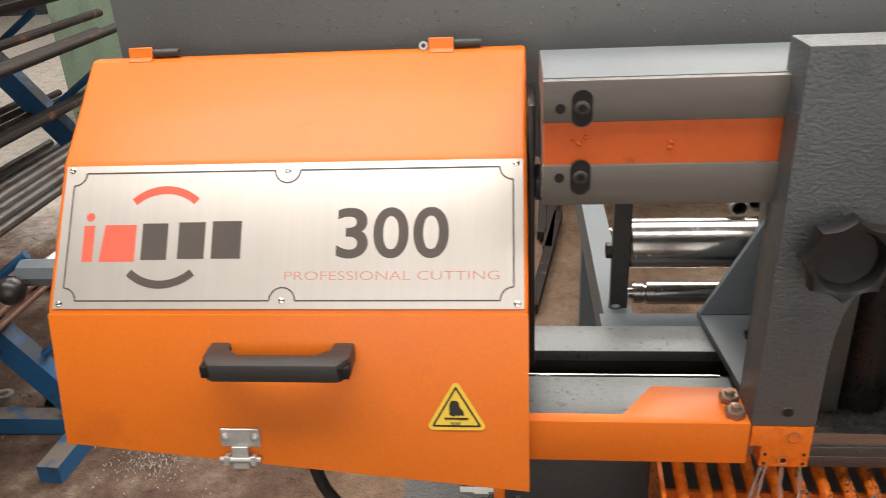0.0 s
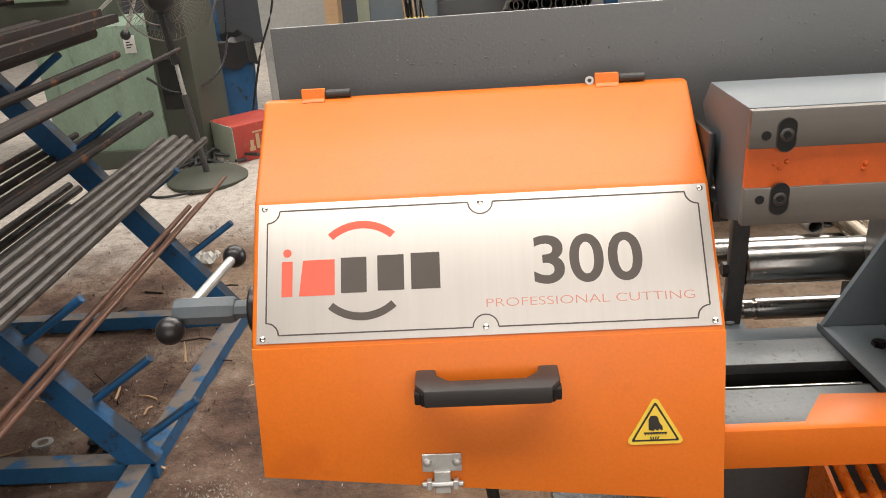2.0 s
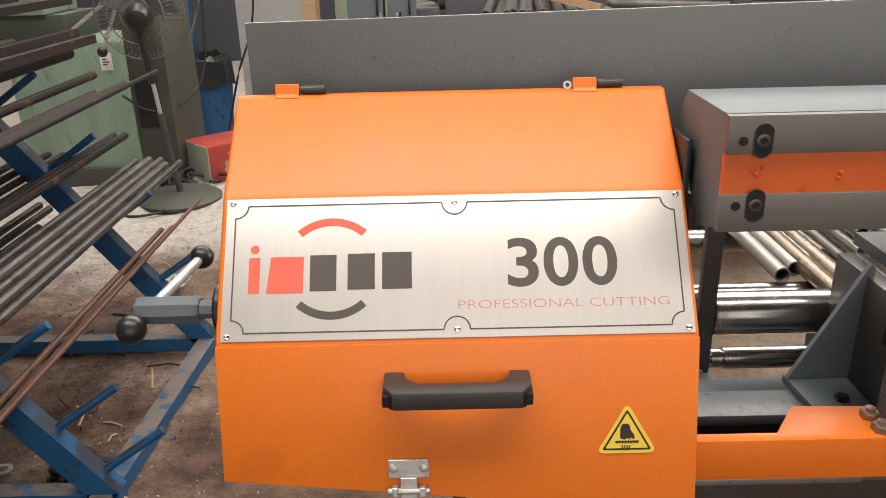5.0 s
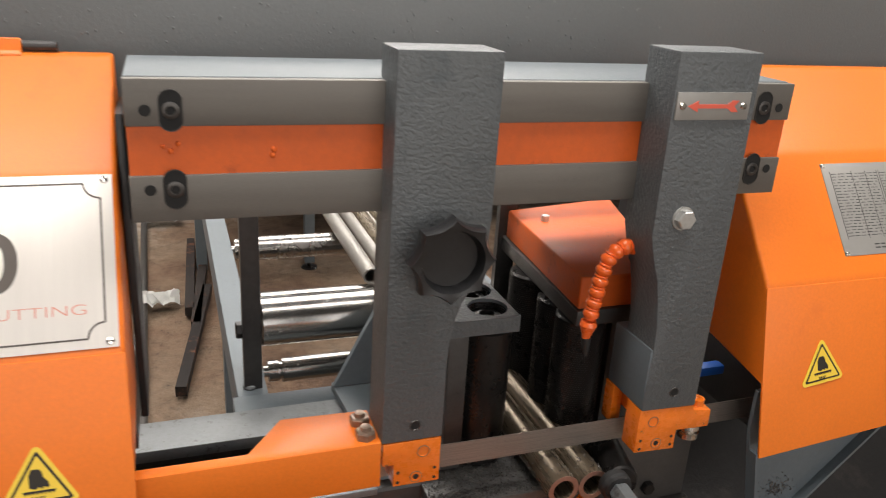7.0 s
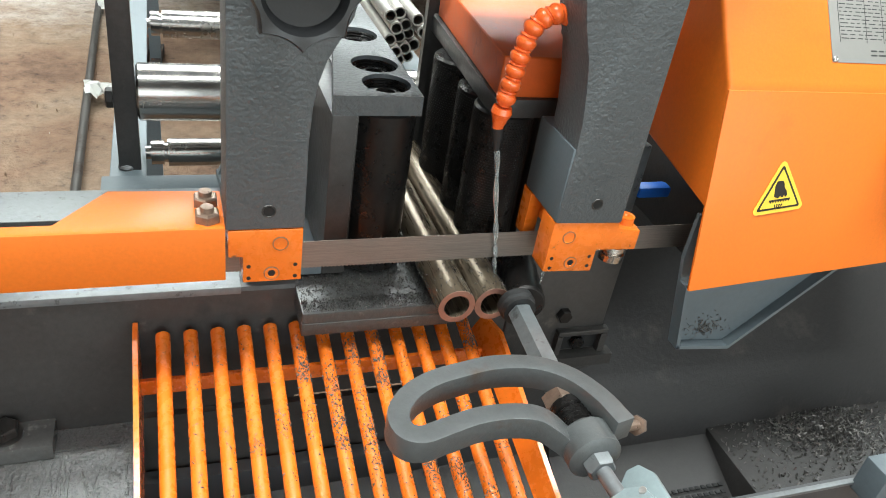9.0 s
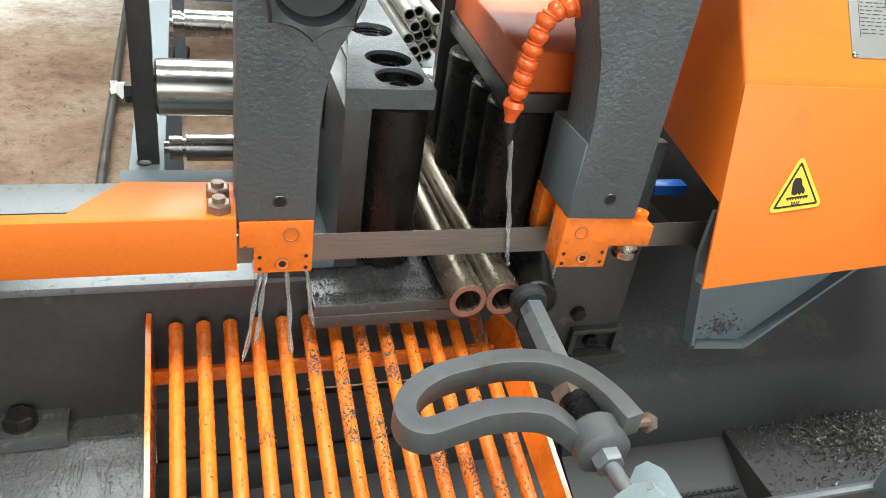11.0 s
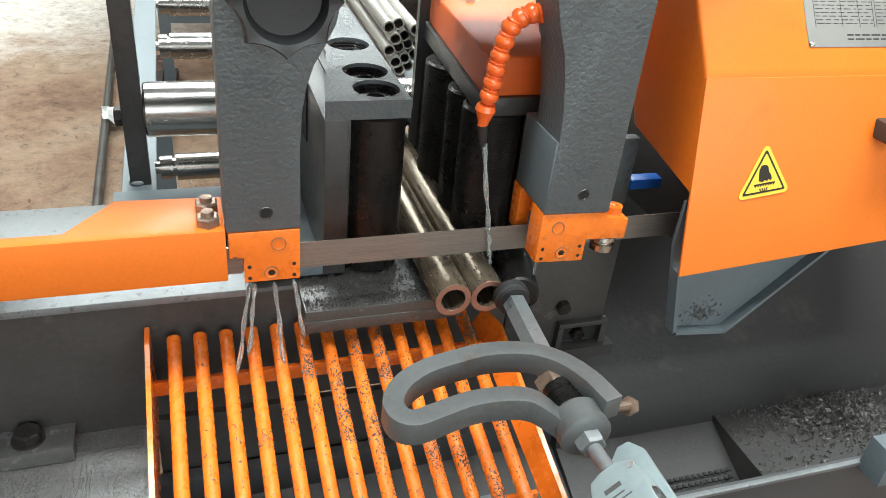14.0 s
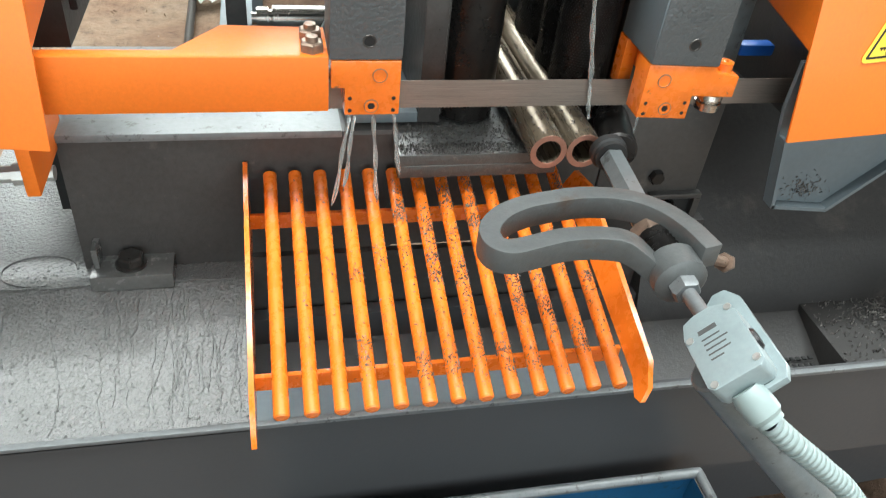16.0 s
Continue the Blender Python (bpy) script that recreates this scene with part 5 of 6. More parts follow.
def length_stop():
    bm = B()
    lathe(bm, (0.7600, 0.857, 1.000), (-0.04, -1, -0.02), [(0, 0), (0, 0.019), (0.003, 0.0215), (0.012, 0.0215), (0.014, 0.019), (0.020, 0.019), (0.020, 0)], 28)
    part("stop_pad", bm, RUBBER, stop, "black rubber stop pad")
    bm = B()
    rod(bm, (0.776, 0.856, 0.996), (0.806, 0.954, 0.985), 0.0225, 24)
    part("stop_body", bm, ROLLER, stop, "dark stop cylinder")
    bm = B()
    lathe(bm, (0.7590, 0.837, 0.9995), (-0.08, -1, 0.0), [(0, 0), (0, 0.0125), (0.004, 0.0150), (0.138, 0.0150), (0.138, 0)], 6)
    part("stop_rod", bm, ROD_GREY, stop, "hexagonal bright stop rod")
    bm = B()
    lathe(bm, (0.7480, 0.702, 1.000), (-0.04, -1, 0.0), [(0, 0), (0, 0.021), (0.016, 0.021), (0.018, 0.018), (0.018, 0)], 6)
    part("lock_nut", bm, RUSTNUT, stop)
    bm = B()
    prof = [(0, 0), (0, 0.019), (0.010, 0.019)]
    for i in range(7):
        prof += [(0.011 + i * 0.0045, 0.0165), (0.0132 + i * 0.0045, 0.0185)]
    prof += [(0.044, 0.0165), (0.044, 0)]
    lathe(bm, (0.7475, 0.686, 1.000), (-0.02, -1, 0.0), prof, 22)
    part("thread", bm, ROLLER, stop)
    bm = B()
    lathe(bm, (0.7470, 0.652, 1.000), (-0.02, -1, -0.02), [(0, 0), (0, 0.022), (0.004, 0.026), (0.030, 0.026), (0.034, 0.020), (0.034, 0)], 26)
    part("collar", bm, CAST, stop, "grey turned collar")
    bm = B()
    hexnut(bm, (0.7465, 0.622, 0.999), (0.0, -1, -0.02), 0.0145, 0.016)
    rod(bm, (0.7465, 0.607, 0.999), (0.749, 0.566, 0.998), 0.0075, 12)
    part("plunger", bm, STEEL_WORN, stop, "zinc-plated plunger and nut")
    # curved flat bar
    path = smooth_path([(0.732, 0.643, 0), (0.716, 0.648, 0), (0.698, 0.655, 0), (0.672, 0.661, 0), (0.640, 0.661, 0), (0.606, 0.653, 0), (0.583, 0.648, 0), (0.570, 0.657, 0), (0.570, 0.677, 0), (0.586, 0.698, 0), (0.612, 0.713, 0), (0.644, 0.721, 0), (0.682, 0.726, 0), (0.722, 0.719, 0), (0.750, 0.699, 0), (0.767, 0.668, 0), (0.775, 0.632, 0)], 6)
    bm = B()
    rings = []
    for i, p in enumerate(path):
        d = (path[min(i + 1, len(path) - 1)] - path[max(i - 1, 0)]).normalized()
        nrm = Vector((-d.y, d.x, 0)) * 0.0100
        low = -0.026 * max(0, 1 - i / 14) ** 1.5
        rings.append([bm.verts.new((q.x, q.y, z)) for q, z in ((p - nrm, 1.007 + low), (p + nrm, 1.007 + low), (p + nrm, 1.0325 + low), (p - nrm, 1.0325 + low))])
    for a, b in zip(rings, rings[1:]):
        for k in range(4):
            bm.faces.new((a[k], a[(k + 1) % 4], b[(k + 1) % 4], b[k]))
    bm.faces.new(rings[0]), bm.faces.new(rings[-1])
    bevel(bm, 0.0012, 2, 50)
    part("curved_bar", bm, CAST, stop, "grey flat bar bent in a hook")
    bm = B()
    rod(bm, (0.770, 0.640, 1.015), (0.832, 0.676, 0.972), 0.0055, 10)
    hexnut(bm, (0.824, 0.671, 0.977), (0.8, 0.45, -0.5), 0.0105, 0.009)
    part("bar_bolt", bm, RUSTNUT, stop)
    # limit switch
    m = Matrix.Translation((0.751, 0.537, 0.995)) @ Matrix.Rotation(radians(-4), 4, "Z") @ Matrix.Rotation(radians(-46), 4, "Y") @ Matrix.Diagonal((0.88, 0.84, 0.8, 1.0))
    bm = B()
    prism(bm, [(-0.024, 0.044), (-0.010, 0.048), (0.010, 0.048), (0.024, 0.040), (0.030, 0.026), (0.030, -0.040), (0.024, -0.046), (-0.024, -0.046), (-0.030, -0.040), (-0.030, 0.026)], -0.016, 0.018, "z")
    bevel(bm, 0.003, 2, 30)
    sw = part("limit_switch", bm, SWITCH, stop, "pale grey die-cast limit switch", m)
    for x, y in ((-0.024, 0.020), (0.024, 0.034), (0.024, -0.036), (-0.022, -0.040)):
        bm = B()
        lathe(bm, (x, y, 0.018), (0, 0, 1), [(0, 0.0042), (0.0012, 0.0040), (0.0012, 0.002), (0.0004, 0)], 12)
        part("cover_screw", bm, ZINC, sw, "", m)
    bm = B()
    for i, w in enumerate((0.020, 0.026, 0.022, 0.024, 0.014)):
        box(bm, -0.014, -0.014 + w, 0.012 - i * 0.0065, 0.0138 - i * 0.0065, 0.018, 0.0183)
    box(bm, -0.014, 0.006, 0.020, 0.0255, 0.018, 0.0183)
    part("printed_lines", bm, CAST, sw, "", m)
    bm = B()
    prism(bm, [(-0.020, 0.060), (0.012, 0.086), (0.026, 0.084), (0.036, 0.066), (0.040, -0.036), (0.034, -0.050), (-0.020, -0.052)], -0.028, -0.0165, "z")
    bevel(bm, 0.002, 2, 40)
    part("switch_plate", bm, SWITCH, stop, "grey mounting plate", m)
    bm = B()
    lathe(bm, (0.030, -0.006, 0.001), (1, 0, 0), [(0, 0), (0, 0.013), (0.003, 0.010), (0.003, 0.004), (0.0015, 0)], 18)
    part("blanking_plug", bm, BLACK, sw, "", m)
    bm = B()
    lathe(bm, (0.752, 0.502, 0.986), (0.5, -0.72, -0.45), [(0, 0), (0, 0.013), (0.010, 0.0155), (0.026, 0.0155), (0.030, 0.0125), (0.034, 0.0125), (0.034, 0)], 20)
    part("cable_gland", bm, CONDUIT, stop, "grey plastic cable gland")
    pts = smooth_path([(0.769, 0.480, 0.968), (0.798, 0.474, 0.943), (0.842, 0.470, 0.905), (0.890, 0.462, 0.860), (0.955, 0.44, 0.77), (1.01, 0.41, 0.50)], 14)
    bm = B()
    rings = []
    dense = []
    for a, b in zip(pts, pts[1:]):
        nst = max(2, int((b - a).length / 0.0012))
        dense += [a.lerp(b, q / nst) for q in range(nst)]
    for i, p in enumerate(dense):
        d, u, w = basis(dense[min(i + 1, len(dense) - 1)] - dense[max(i - 1, 0)])
        r = 0.0098 + 0.0016 * (1 if (i // 2) % 3 else -1) * 0.7
        rings.append([bm.verts.new(p + (u * math.cos(2 * math.pi * k / 14) + w * math.sin(2 * math.pi * k / 14)) * r) for k in range(14)])
    for a, b in zip(rings, rings[1:]):
        for k in range(14):
            bm.faces.new((a[k], a[(k + 1) % 14], b[(k + 1) % 14], b[k]))
    part("conduit", bm, CONDUIT, stop, "ribbed grey cable conduit", None, 60)
    bm = B()
    rod(bm, (0.752, 0.545, 0.960), (1.00, 0.470, 0.690), 0.0205, 24)
    part("support_tube", bm, ROD_GREY, stop, "scuffed steel support tube")
    bm = B()
    rod(bm, (0.998, 0.470, 0.70), (1.01, 0.465, FLOOR), 0.0205, 20)
    part("support_tube", bm, ROD_GREY, stop)


length_stop()

# ---- chip bin ----
cbin = thing("chip_bin", "blue steel chip bin with a worn galvanised rim", "bin")
part("bin_wall", bx(0.36, 0.955, 0.706, 0.712, FLOOR, 0.535), BLUE_LIGHT, cbin)
part("bin_wall", bx(0.36, 0.955, 0.30, 0.306, FLOOR, 0.535), BLUE_LIGHT, cbin)
part("bin_wall", bx(0.360, 0.366, 0.306, 0.706, FLOOR, 0.535), BLUE_LIGHT, cbin)
part("bin_wall", bx(0.949, 0.955, 0.306, 0.706, FLOOR, 0.535), BLUE_LIGHT, cbin)
part("bin_floor", bx(0.366, 0.949, 0.306, 0.706, FLOOR, FLOOR + 0.01), BLUE_LIGHT, cbin)
for a, b in (((0.355, 0.709, 0.538), (0.962, 0.709, 0.538)), ((0.958, 0.712, 0.538), (0.958, 0.30, 0.538)), ((0.355, 0.303, 0.538), (0.962, 0.303, 0.538)), ((0.358, 0.712, 0.538), (0.358, 0.30, 0.538))):
    bm = B()
    rod(bm, a, b, 0.0075, 12)
    part("bin_rim", bm, STEEL_WORN, cbin)

# brush handle left on the far side of the bench
bm = B()
box(bm, 0.985, 1.035, 0.99, 1.01, 1.052, 1.068)
bevel(bm, 0.004, 2)
br = solo("wire_brush", bm, mat("bright_blue_plastic", (0.02, 0.13, 0.55), 0.4, 0, 0.05, 20, 0), "small brush with a bright blue plastic handle", "brush")
part("brush_stock", bx(0.955, 0.985, 0.992, 1.008, 1.03, 1.13, bev=0.003), ROD_GREY, br)
# coolant fitting under the left cover
bm = B()
lathe(bm, (0.078, 0.93, 0.940), (1, 0, 0), [(0, 0), (0, 0.010), (0.02, 0.010), (0.02, 0.013), (0.04, 0.013), (0.04, 0.009), (0.062, 0.009), (0.062, 0)], 8)
part("hose_fitting", bm, ZINC, head, "zinc hose fitting")

# ---- bar rack ----
rack = thing("bar_rack", "dark blue sloping cantilever bar rack", "rack")


def beam_between(bm, a, b, w, h):
    a, b = Vector(a), Vector(b)
    d = (b - a).normalized()
    u = Vector((0, 1, 0)) if abs(d.y) < 0.9 else Vector((1, 0, 0))
    n = d.cross(u).normalized()
    u = n.cross(d).normalized()
    vs = [bm.verts.new(p + u * (w / 2 * s) + n * (h / 2 * t)) for p in (a, b) for s, t in ((-1, -1), (1, -1), (1, 1), (-1, 1))]
    for f in ((0, 1, 2, 3), (7, 6, 5, 4), (0, 4, 5, 1), (1, 5, 6, 2), (2, 6, 7, 3), (3, 7, 4, 0)):
        bm.faces.new([vs[i] for i in f])


for y, x0 in ((3.0, -1.17), (2.0, -1.19)):
    bm = B()
    beam_between(bm, (x0, y, FLOOR + 0.04), (x0 - 1.18, y, FLOOR + 1.60), 0.06, 0.085)
    up = part("upright", bm, BLUE, rack, "blue box-section upright")
    bm = B()
    beam_between(bm, (x0 + 0.03, y, FLOOR + 0.035), (x0 - 1.6, y, FLOOR + 0.035), 0.06, 0.06)
    part("foot_beam", bm, BLUE_LIGHT, rack)
    for f in (0.17, 0.325, 0.48, 0.635, 0.79, 0.945) if y > 2.5 else (0.04, 0.14, 0.275, 0.44, 0.60, 0.76, 0.92):
        px, pz = x0 - 1.18 * f, FLOOR + 0.04 + 1.56 * f
        bm = B()
        rod(bm, (px, y + 0.02, pz), (px + 0.23, y + 0.03, pz + 0.155), 0.014, 10)
        part("peg", bm, BLUE, rack, "blue peg")
bm = B()
beam_between(bm, (-1.165, 3.05, FLOOR + 0.035), (-1.22, 1.75, FLOOR + 0.035), 0.07, 0.06)
part("foot_beam", bm, BLUE_LIGHT, rack, "worn blue floor beam")


def bars():
    rng = random.Random(17)

    def bar(x, z, y1, r, m, drift=0.0, square=False):
        bm = B()
        if square:
            beam_between(bm, (x, y1, z), (x - drift, y1 - 4.2, z), r * 2, r * 2)
        else:
            rod(bm, (x, y1, z), (x - drift, y1 - 4.2, z - 0.02), r, 10)
        solo("steel_bar", bm, m, "dark rusty steel bar resting on rack pegs", "bar", "bars on the rack")
    # tier by tier, as they lie on the pegs
    for i in range(5):
        bar(-1.535 + i * 0.047, 0.80 - i * 0.004, 3.45 + rng.uniform(-0.06, 0.06), 0.015 + 0.004 * (i % 2), TUBE_LIGHT)
    for x, z, y1, r in ((-1.396, 0.50, 3.4, 0.012), (-1.375, 0.515, 3.75, 0.009), (-1.41, 0.525, 3.3, 0.011)):
        bar(x, z, y1, r, RUSTY)
    for x, z, y1, r in ((-1.54, 0.935, 3.4, 0.016), (-1.575, 0.930, 3.35, 0.015), (-1.61, 0.925, 3.45, 0.013)):
        bar(x, z, y1, r, TUBE_RUST)
    for x, z, y1, r in ((-1.503, 1.155, 3.4, 0.019), (-1.465, 1.165, 3.7, 0.010), (-1.55, 1.15, 3.2, 0.020), (-1.60, 1.13, 3.1, 0.018), (-1.63, 1.20, 3.4, 0.017)):
        bar(x, z, y1, r, TUBE_RUST)
    for i in range(6):
        bar(-1.62 - i * 0.045, 1.325 + rng.uniform(-0.02, 0.04), 3.4 + rng.uniform(-0.3, 0.2), rng.uniform(0.016, 0.026), TUBE_RUST, 0.0, i % 3 == 0)
    for i in range(6):
        bar(-1.80 - i * 0.05, 1.47 + rng.uniform(-0.02, 0.05), 3.3 + rng.uniform(-0.2, 0.4), rng.uniform(0.014, 0.024), TUBE_RUST, 0.0, i % 2 == 0)
    for i in range(9):
        bar(-1.95 - i * 0.045, 1.60 + i * 0.018 + rng.uniform(-0.03, 0.05), 3.2 + rng.uniform(-0.4, 0.5), rng.uniform(0.012, 0.022), TUBE_RUST, rng.uniform(-0.05, 0.1), i % 3 == 1)
    for i in range(5):
        bar(-2.12 - i * 0.06, 1.78 + rng.uniform(-0.03, 0.05), 3.3 + rng.uniform(-0.3, 0.5), rng.uniform(0.014, 0.026), TUBE_RUST, 0.0, i % 2 == 0)
    for i in range(4):
        bar(-1.74 - i * 0.05, 0.86 + i * 0.012, 3.25 + rng.uniform(-0.2, 0.1), 0.014, TUBE_RUST)
    for i in range(4):
        bar(-1.70 - i * 0.05, 0.67 + i * 0.01, 3.2 + rng.uniform(-0.3, 0.0), 0.016, TUBE_LIGHT)


bars()

# ---- things on the workshop floor ----
bm = B()
rod(bm, (0.088, 2.35, FLOOR + 0.03), (0.060, 5.4, FLOOR + 0.035), 0.017, 12)
solo("floor_pipe", bm, TUBE_LIGHT, "long dull steel pipe lying on the earth floor", "pipe")
for a, b in (((0.215, 2.72, 0.12), (0.36, 3.65, 0.12)), ((0.29, 3.25, 0.12), (0.37, 4.1, 0.12)), ((0.27, 3.4, 0.12), (0.31, 4.3, 0.12))):
    bm = B()
    beam_between(bm, a, b, 0.04, 0.04)
    solo("square_tube", bm, TUBE_RUST, "dark square steel tube lying on the floor", "tube", "square tubes on the floor")


def crumple(name, x, y, w, label, seed):
    rng = random.Random(seed)
    bm = B()
    n = 7
    g = [[bm.verts.new((x + (i / n - 0.5) * w * rng.uniform(0.9, 1.1), y + (j / n - 0.5) * w * 0.8, FLOOR + 0.03 + rng.uniform(0, 0.05))) for i in range(n + 1)] for j in range(n + 1)]
    for j in range(n):
        for i in range(n):
            bm.faces.new((g[j][i], g[j][i + 1], g[j + 1][i + 1], g[j + 1][i]))
    r = bmesh.ops.solidify(bm, geom=bm.faces[:], thickness=0.004)
    solo(name, bm, PAPER, label, "paper", "", "", 20)


crumple("crumpled_paper", 0.15, 3.55, 0.16, "crumpled white paper scrap on the earth", 3)
crumple("crumpled_paper", 0.17, 4.75, 0.20, "crumpled white paper scrap on the earth", 4)
crumple("crumpled_paper", -1.50, 3.62, 0.12, "crumpled white paper scrap on the earth", 5)
crumple("plastic_wrap", 0.60, 2.2, 0.25, "crumpled clear plastic wrap under the conveyor", 6)
bm = B()
lathe(bm, (-1.63, 2.16, FLOOR + 0.018), (0, 0.1, 1), [(0, 0.020), (0, 0.034), (0.006, 0.034), (0.006, 0.020)], 20, True)
solo("washer", bm, ZINC, "pale steel washer lying on the floor", "washer")


def dirt(rng):
    x, y = rng.gauss(-1.4, 0.6), rng.gauss(3.3, 0.9)
    return (x, max(1.2, y), FLOOR + 0.01 + 0.018 * noise.noise(Vector((x * 1.3, y * 1.3, 0))))


rub = chips("floor_rubble", 1500, dirt, 31, 0.006, label="crumbs of earth and rusty scale on the floor", category="rubble")
rub.data.materials[0] = SOIL


def scatter(cx, cy, sx, sy):
    def place(rng):
        x, y = rng.gauss(cx, sx), rng.gauss(cy, sy)
        return (x, y, FLOOR + 0.006 + 0.018 * noise.noise(Vector((x * 1.3, y * 1.3, 0))) + 0.016 * noise.noise(Vector((x * 4.81, y * 4.81, 0))) + 0.008 * noise.noise(Vector((x * 11.7, y * 11.7, 0))))
    return place


for k, (cx, cy, sx, sy, n) in enumerate(((-0.96, 1.86, 0.06, 0.05, 300), (-0.95, 1.92, 0.20, 0.25, 90), (-1.45, 2.6, 0.35, 0.4, 220), (-1.95, 4.6, 0.5, 0.5, 420))):
    c = chips("pale_swarf", n, scatter(cx, cy, sx, sy), 41 + k, 0.0034, label="pale aluminium swarf strewn on the brown earth floor", category="swarf")
    c.data.materials[0] = SWARF
rng = random.Random(55)
put = scatter(-1.5, 2.7, 0.4, 0.6)
for _ in range(34):
    p = Vector(put(rng))
    a, L = rng.uniform(0, 6.3), rng.uniform(0.04, 0.20)
    q = p + Vector((math.cos(a) * L, math.sin(a) * L, 0.004))
    bm = B()
    sweep(bm, [p, p.lerp(q, 0.5) + Vector((rng.gauss(0, 0.01), rng.gauss(0, 0.01), 0.004)), q], rng.uniform(0.002, 0.005), 5)
    solo("scrap_stick", bm, TUBE_RUST if rng.random() < 0.6 else WOOD, "thin scrap rod lying on the earth floor", "scrap", "scraps on the floor")
bm = B()
for _ in range(26):
    p = Vector((-1.38 + rng.gauss(0, 0.05), 2.16 + rng.gauss(0, 0.05), FLOOR + rng.uniform(0.01, 0.05)))
    ball(bm, p, rng.uniform(0.015, 0.03), 5, 4, 0.6)
solo("clod_heap", bm, RUBBER, "small heap of dark oily clods by the rack foot", "dirt", "", "stuff")


def fan():
    f = thing("pedestal_fan", "dusty pedestal fan with round base and wire cage", "fan", at=(-1.945, 5.10, FLOOR))
    bm = B()
    lathe(bm, (0, 0, 0), (0, 0, 1), [(0, 0), (0, 0.27), (0.025, 0.275), (0.05, 0.24), (0.065, 0.05), (0.065, 0)], 36)
    part("base", bm, GREEN_DARK, f, "dusty round base")
    bm = B()
    rod(bm, (0, 0, 0.06), (-0.052, 0, 0.60), 0.021, 12)
    part("pole", bm, BLACK_SATIN, f)
    bm = B()
    rod(bm, (-0.052, 0, 0.60), (-0.073, 0, 0.86), 0.014, 12)
    part("pole_inner", bm, ZINC, f, "bright inner pole")
    bm = B()
    rod(bm, (-0.071, 0, 0.80), (-0.086, -0.04, 1.15), 0.026, 10)
    part("control_box", bm, BLACK, f, "dark neck and switch box")
    bm = B()
    lathe(bm, (-0.066, -0.09, 1.205), (-0.25, 1, 0.1), [(-0.04, 0), (-0.03, 0.06), (0.02, 0.085), (0.10, 0.085), (0.14, 0.05), (0.14, 0)], 20)
    part("motor", bm, BLACK, f, "black motor housing")
    bm = B()
    R, c = 0.29, Vector((-0.125, 0.11, 1.225))
    for k in range(54):
        a = 2 * math.pi * k / 54
        e = Vector((math.cos(a), 0, math.sin(a)))
        sweep(bm, [c + Vector((0, -0.07, 0)) + e * 0.06, c + Vector((0, -0.075, 0)) + e * 0.2, c + e * R, c + Vector((0, 0.08, 0)) + e * 0.2, c + Vector((0, 0.09, 0)) + e * 0.05], 0.0014, 4)
    for rr, dy in ((R, 0), (0.18, -0.075), (0.10, -0.07)):
        pts = [c + Vector((math.cos(2 * math.pi * k / 40) * rr, dy, math.sin(2 * math.pi * k / 40) * rr)) for k in range(41)]
        sweep(bm, pts, 0.005, 6)
    o = part("cage", bm, STEEL, f, "wire cage")
    o["kind"] = "stuff"
    for k in range(3):
        bm = B()
        a = 2 * math.pi * k / 3 + 0.4
        e, q = Vector((math.cos(a), 0, math.sin(a))), Vector((-math.sin(a), 0, math.cos(a)))
        v = [bm.verts.new(c + e * r_ + q * w_ + Vector((0, d_, 0))) for r_, w_, d_ in ((0.04, -0.03, 0.02), (0.23, -0.11, 0.03), (0.24, 0.10, -0.02), (0.04, 0.03, -0.02))]
        bm.faces.new(v)
        bmesh.ops.solidify(bm, geom=bm.faces[:], thickness=0.003)
        part("blade", bm, ROD_GREY, f, "dusty grey fan blade")


fan()


def cabinet():
    c = thing("machine_cabinet", "faded green steel machine cabinet with a paper note", "cabinet", at=(0, 0, 0))
    part("body", bx(-3.15, -2.33, 5.5, 6.3, FLOOR, 1.10, bev=0.01), GREEN, c)
    part("plinth", bx(-3.10, -2.36, 5.46, 5.5, FLOOR, 0.22, bev=0.005), GREEN_DARK, c)
    part("side_door", bx(-2.33, -2.06, 5.52, 6.2, FLOOR + 0.02, 1.55, bev=0.01), GREEN_DARK, c, "dark green side column")
    part("vent", bx(-2.30, -2.14, 5.508, 5.518, 0.5, 0.85), VOID, c)
    part("note", bx(-2.50, -2.42, 5.494, 5.499, 0.91, 1.03), PAPER, c, "white paper note")
    bm = B()
    for i in range(3):
        box(bm, -2.483, -2.483 + 0.03 + 0.015 * (i % 2), 5.492, 5.4938, 0.945 + i * 0.018, 0.953 + i * 0.018)
    part("note_marks", bm, BLACK_SATIN, c)
    part("top", bx(-3.9, -2.75, 5.6, 6.2, 1.10, 1.28, bev=0.01), GREEN_DARK, c)
    part("head_stock", bx(-3.3, -2.85, 5.55, 6.1, 1.28, 1.6, bev=0.02), GREEN, c)
    bm = B()
    rod(bm, (-2.75, 5.5, 1.12), (-2.35, 5.35, 1.36), 0.012, 10)
    rod(bm, (-2.42, 5.37, 1.05), (-2.25, 5.30, 1.34), 0.012, 10)
    part("lever", bm, ZINC, c)
    for p in ((-2.42, 5.37, 1.05), (-2.75, 5.5, 1.12)):
        bm = B()
        ball(bm, p, 0.035, 12, 8)
        part("lever_knob", bm, BLACK, c)


cabinet()


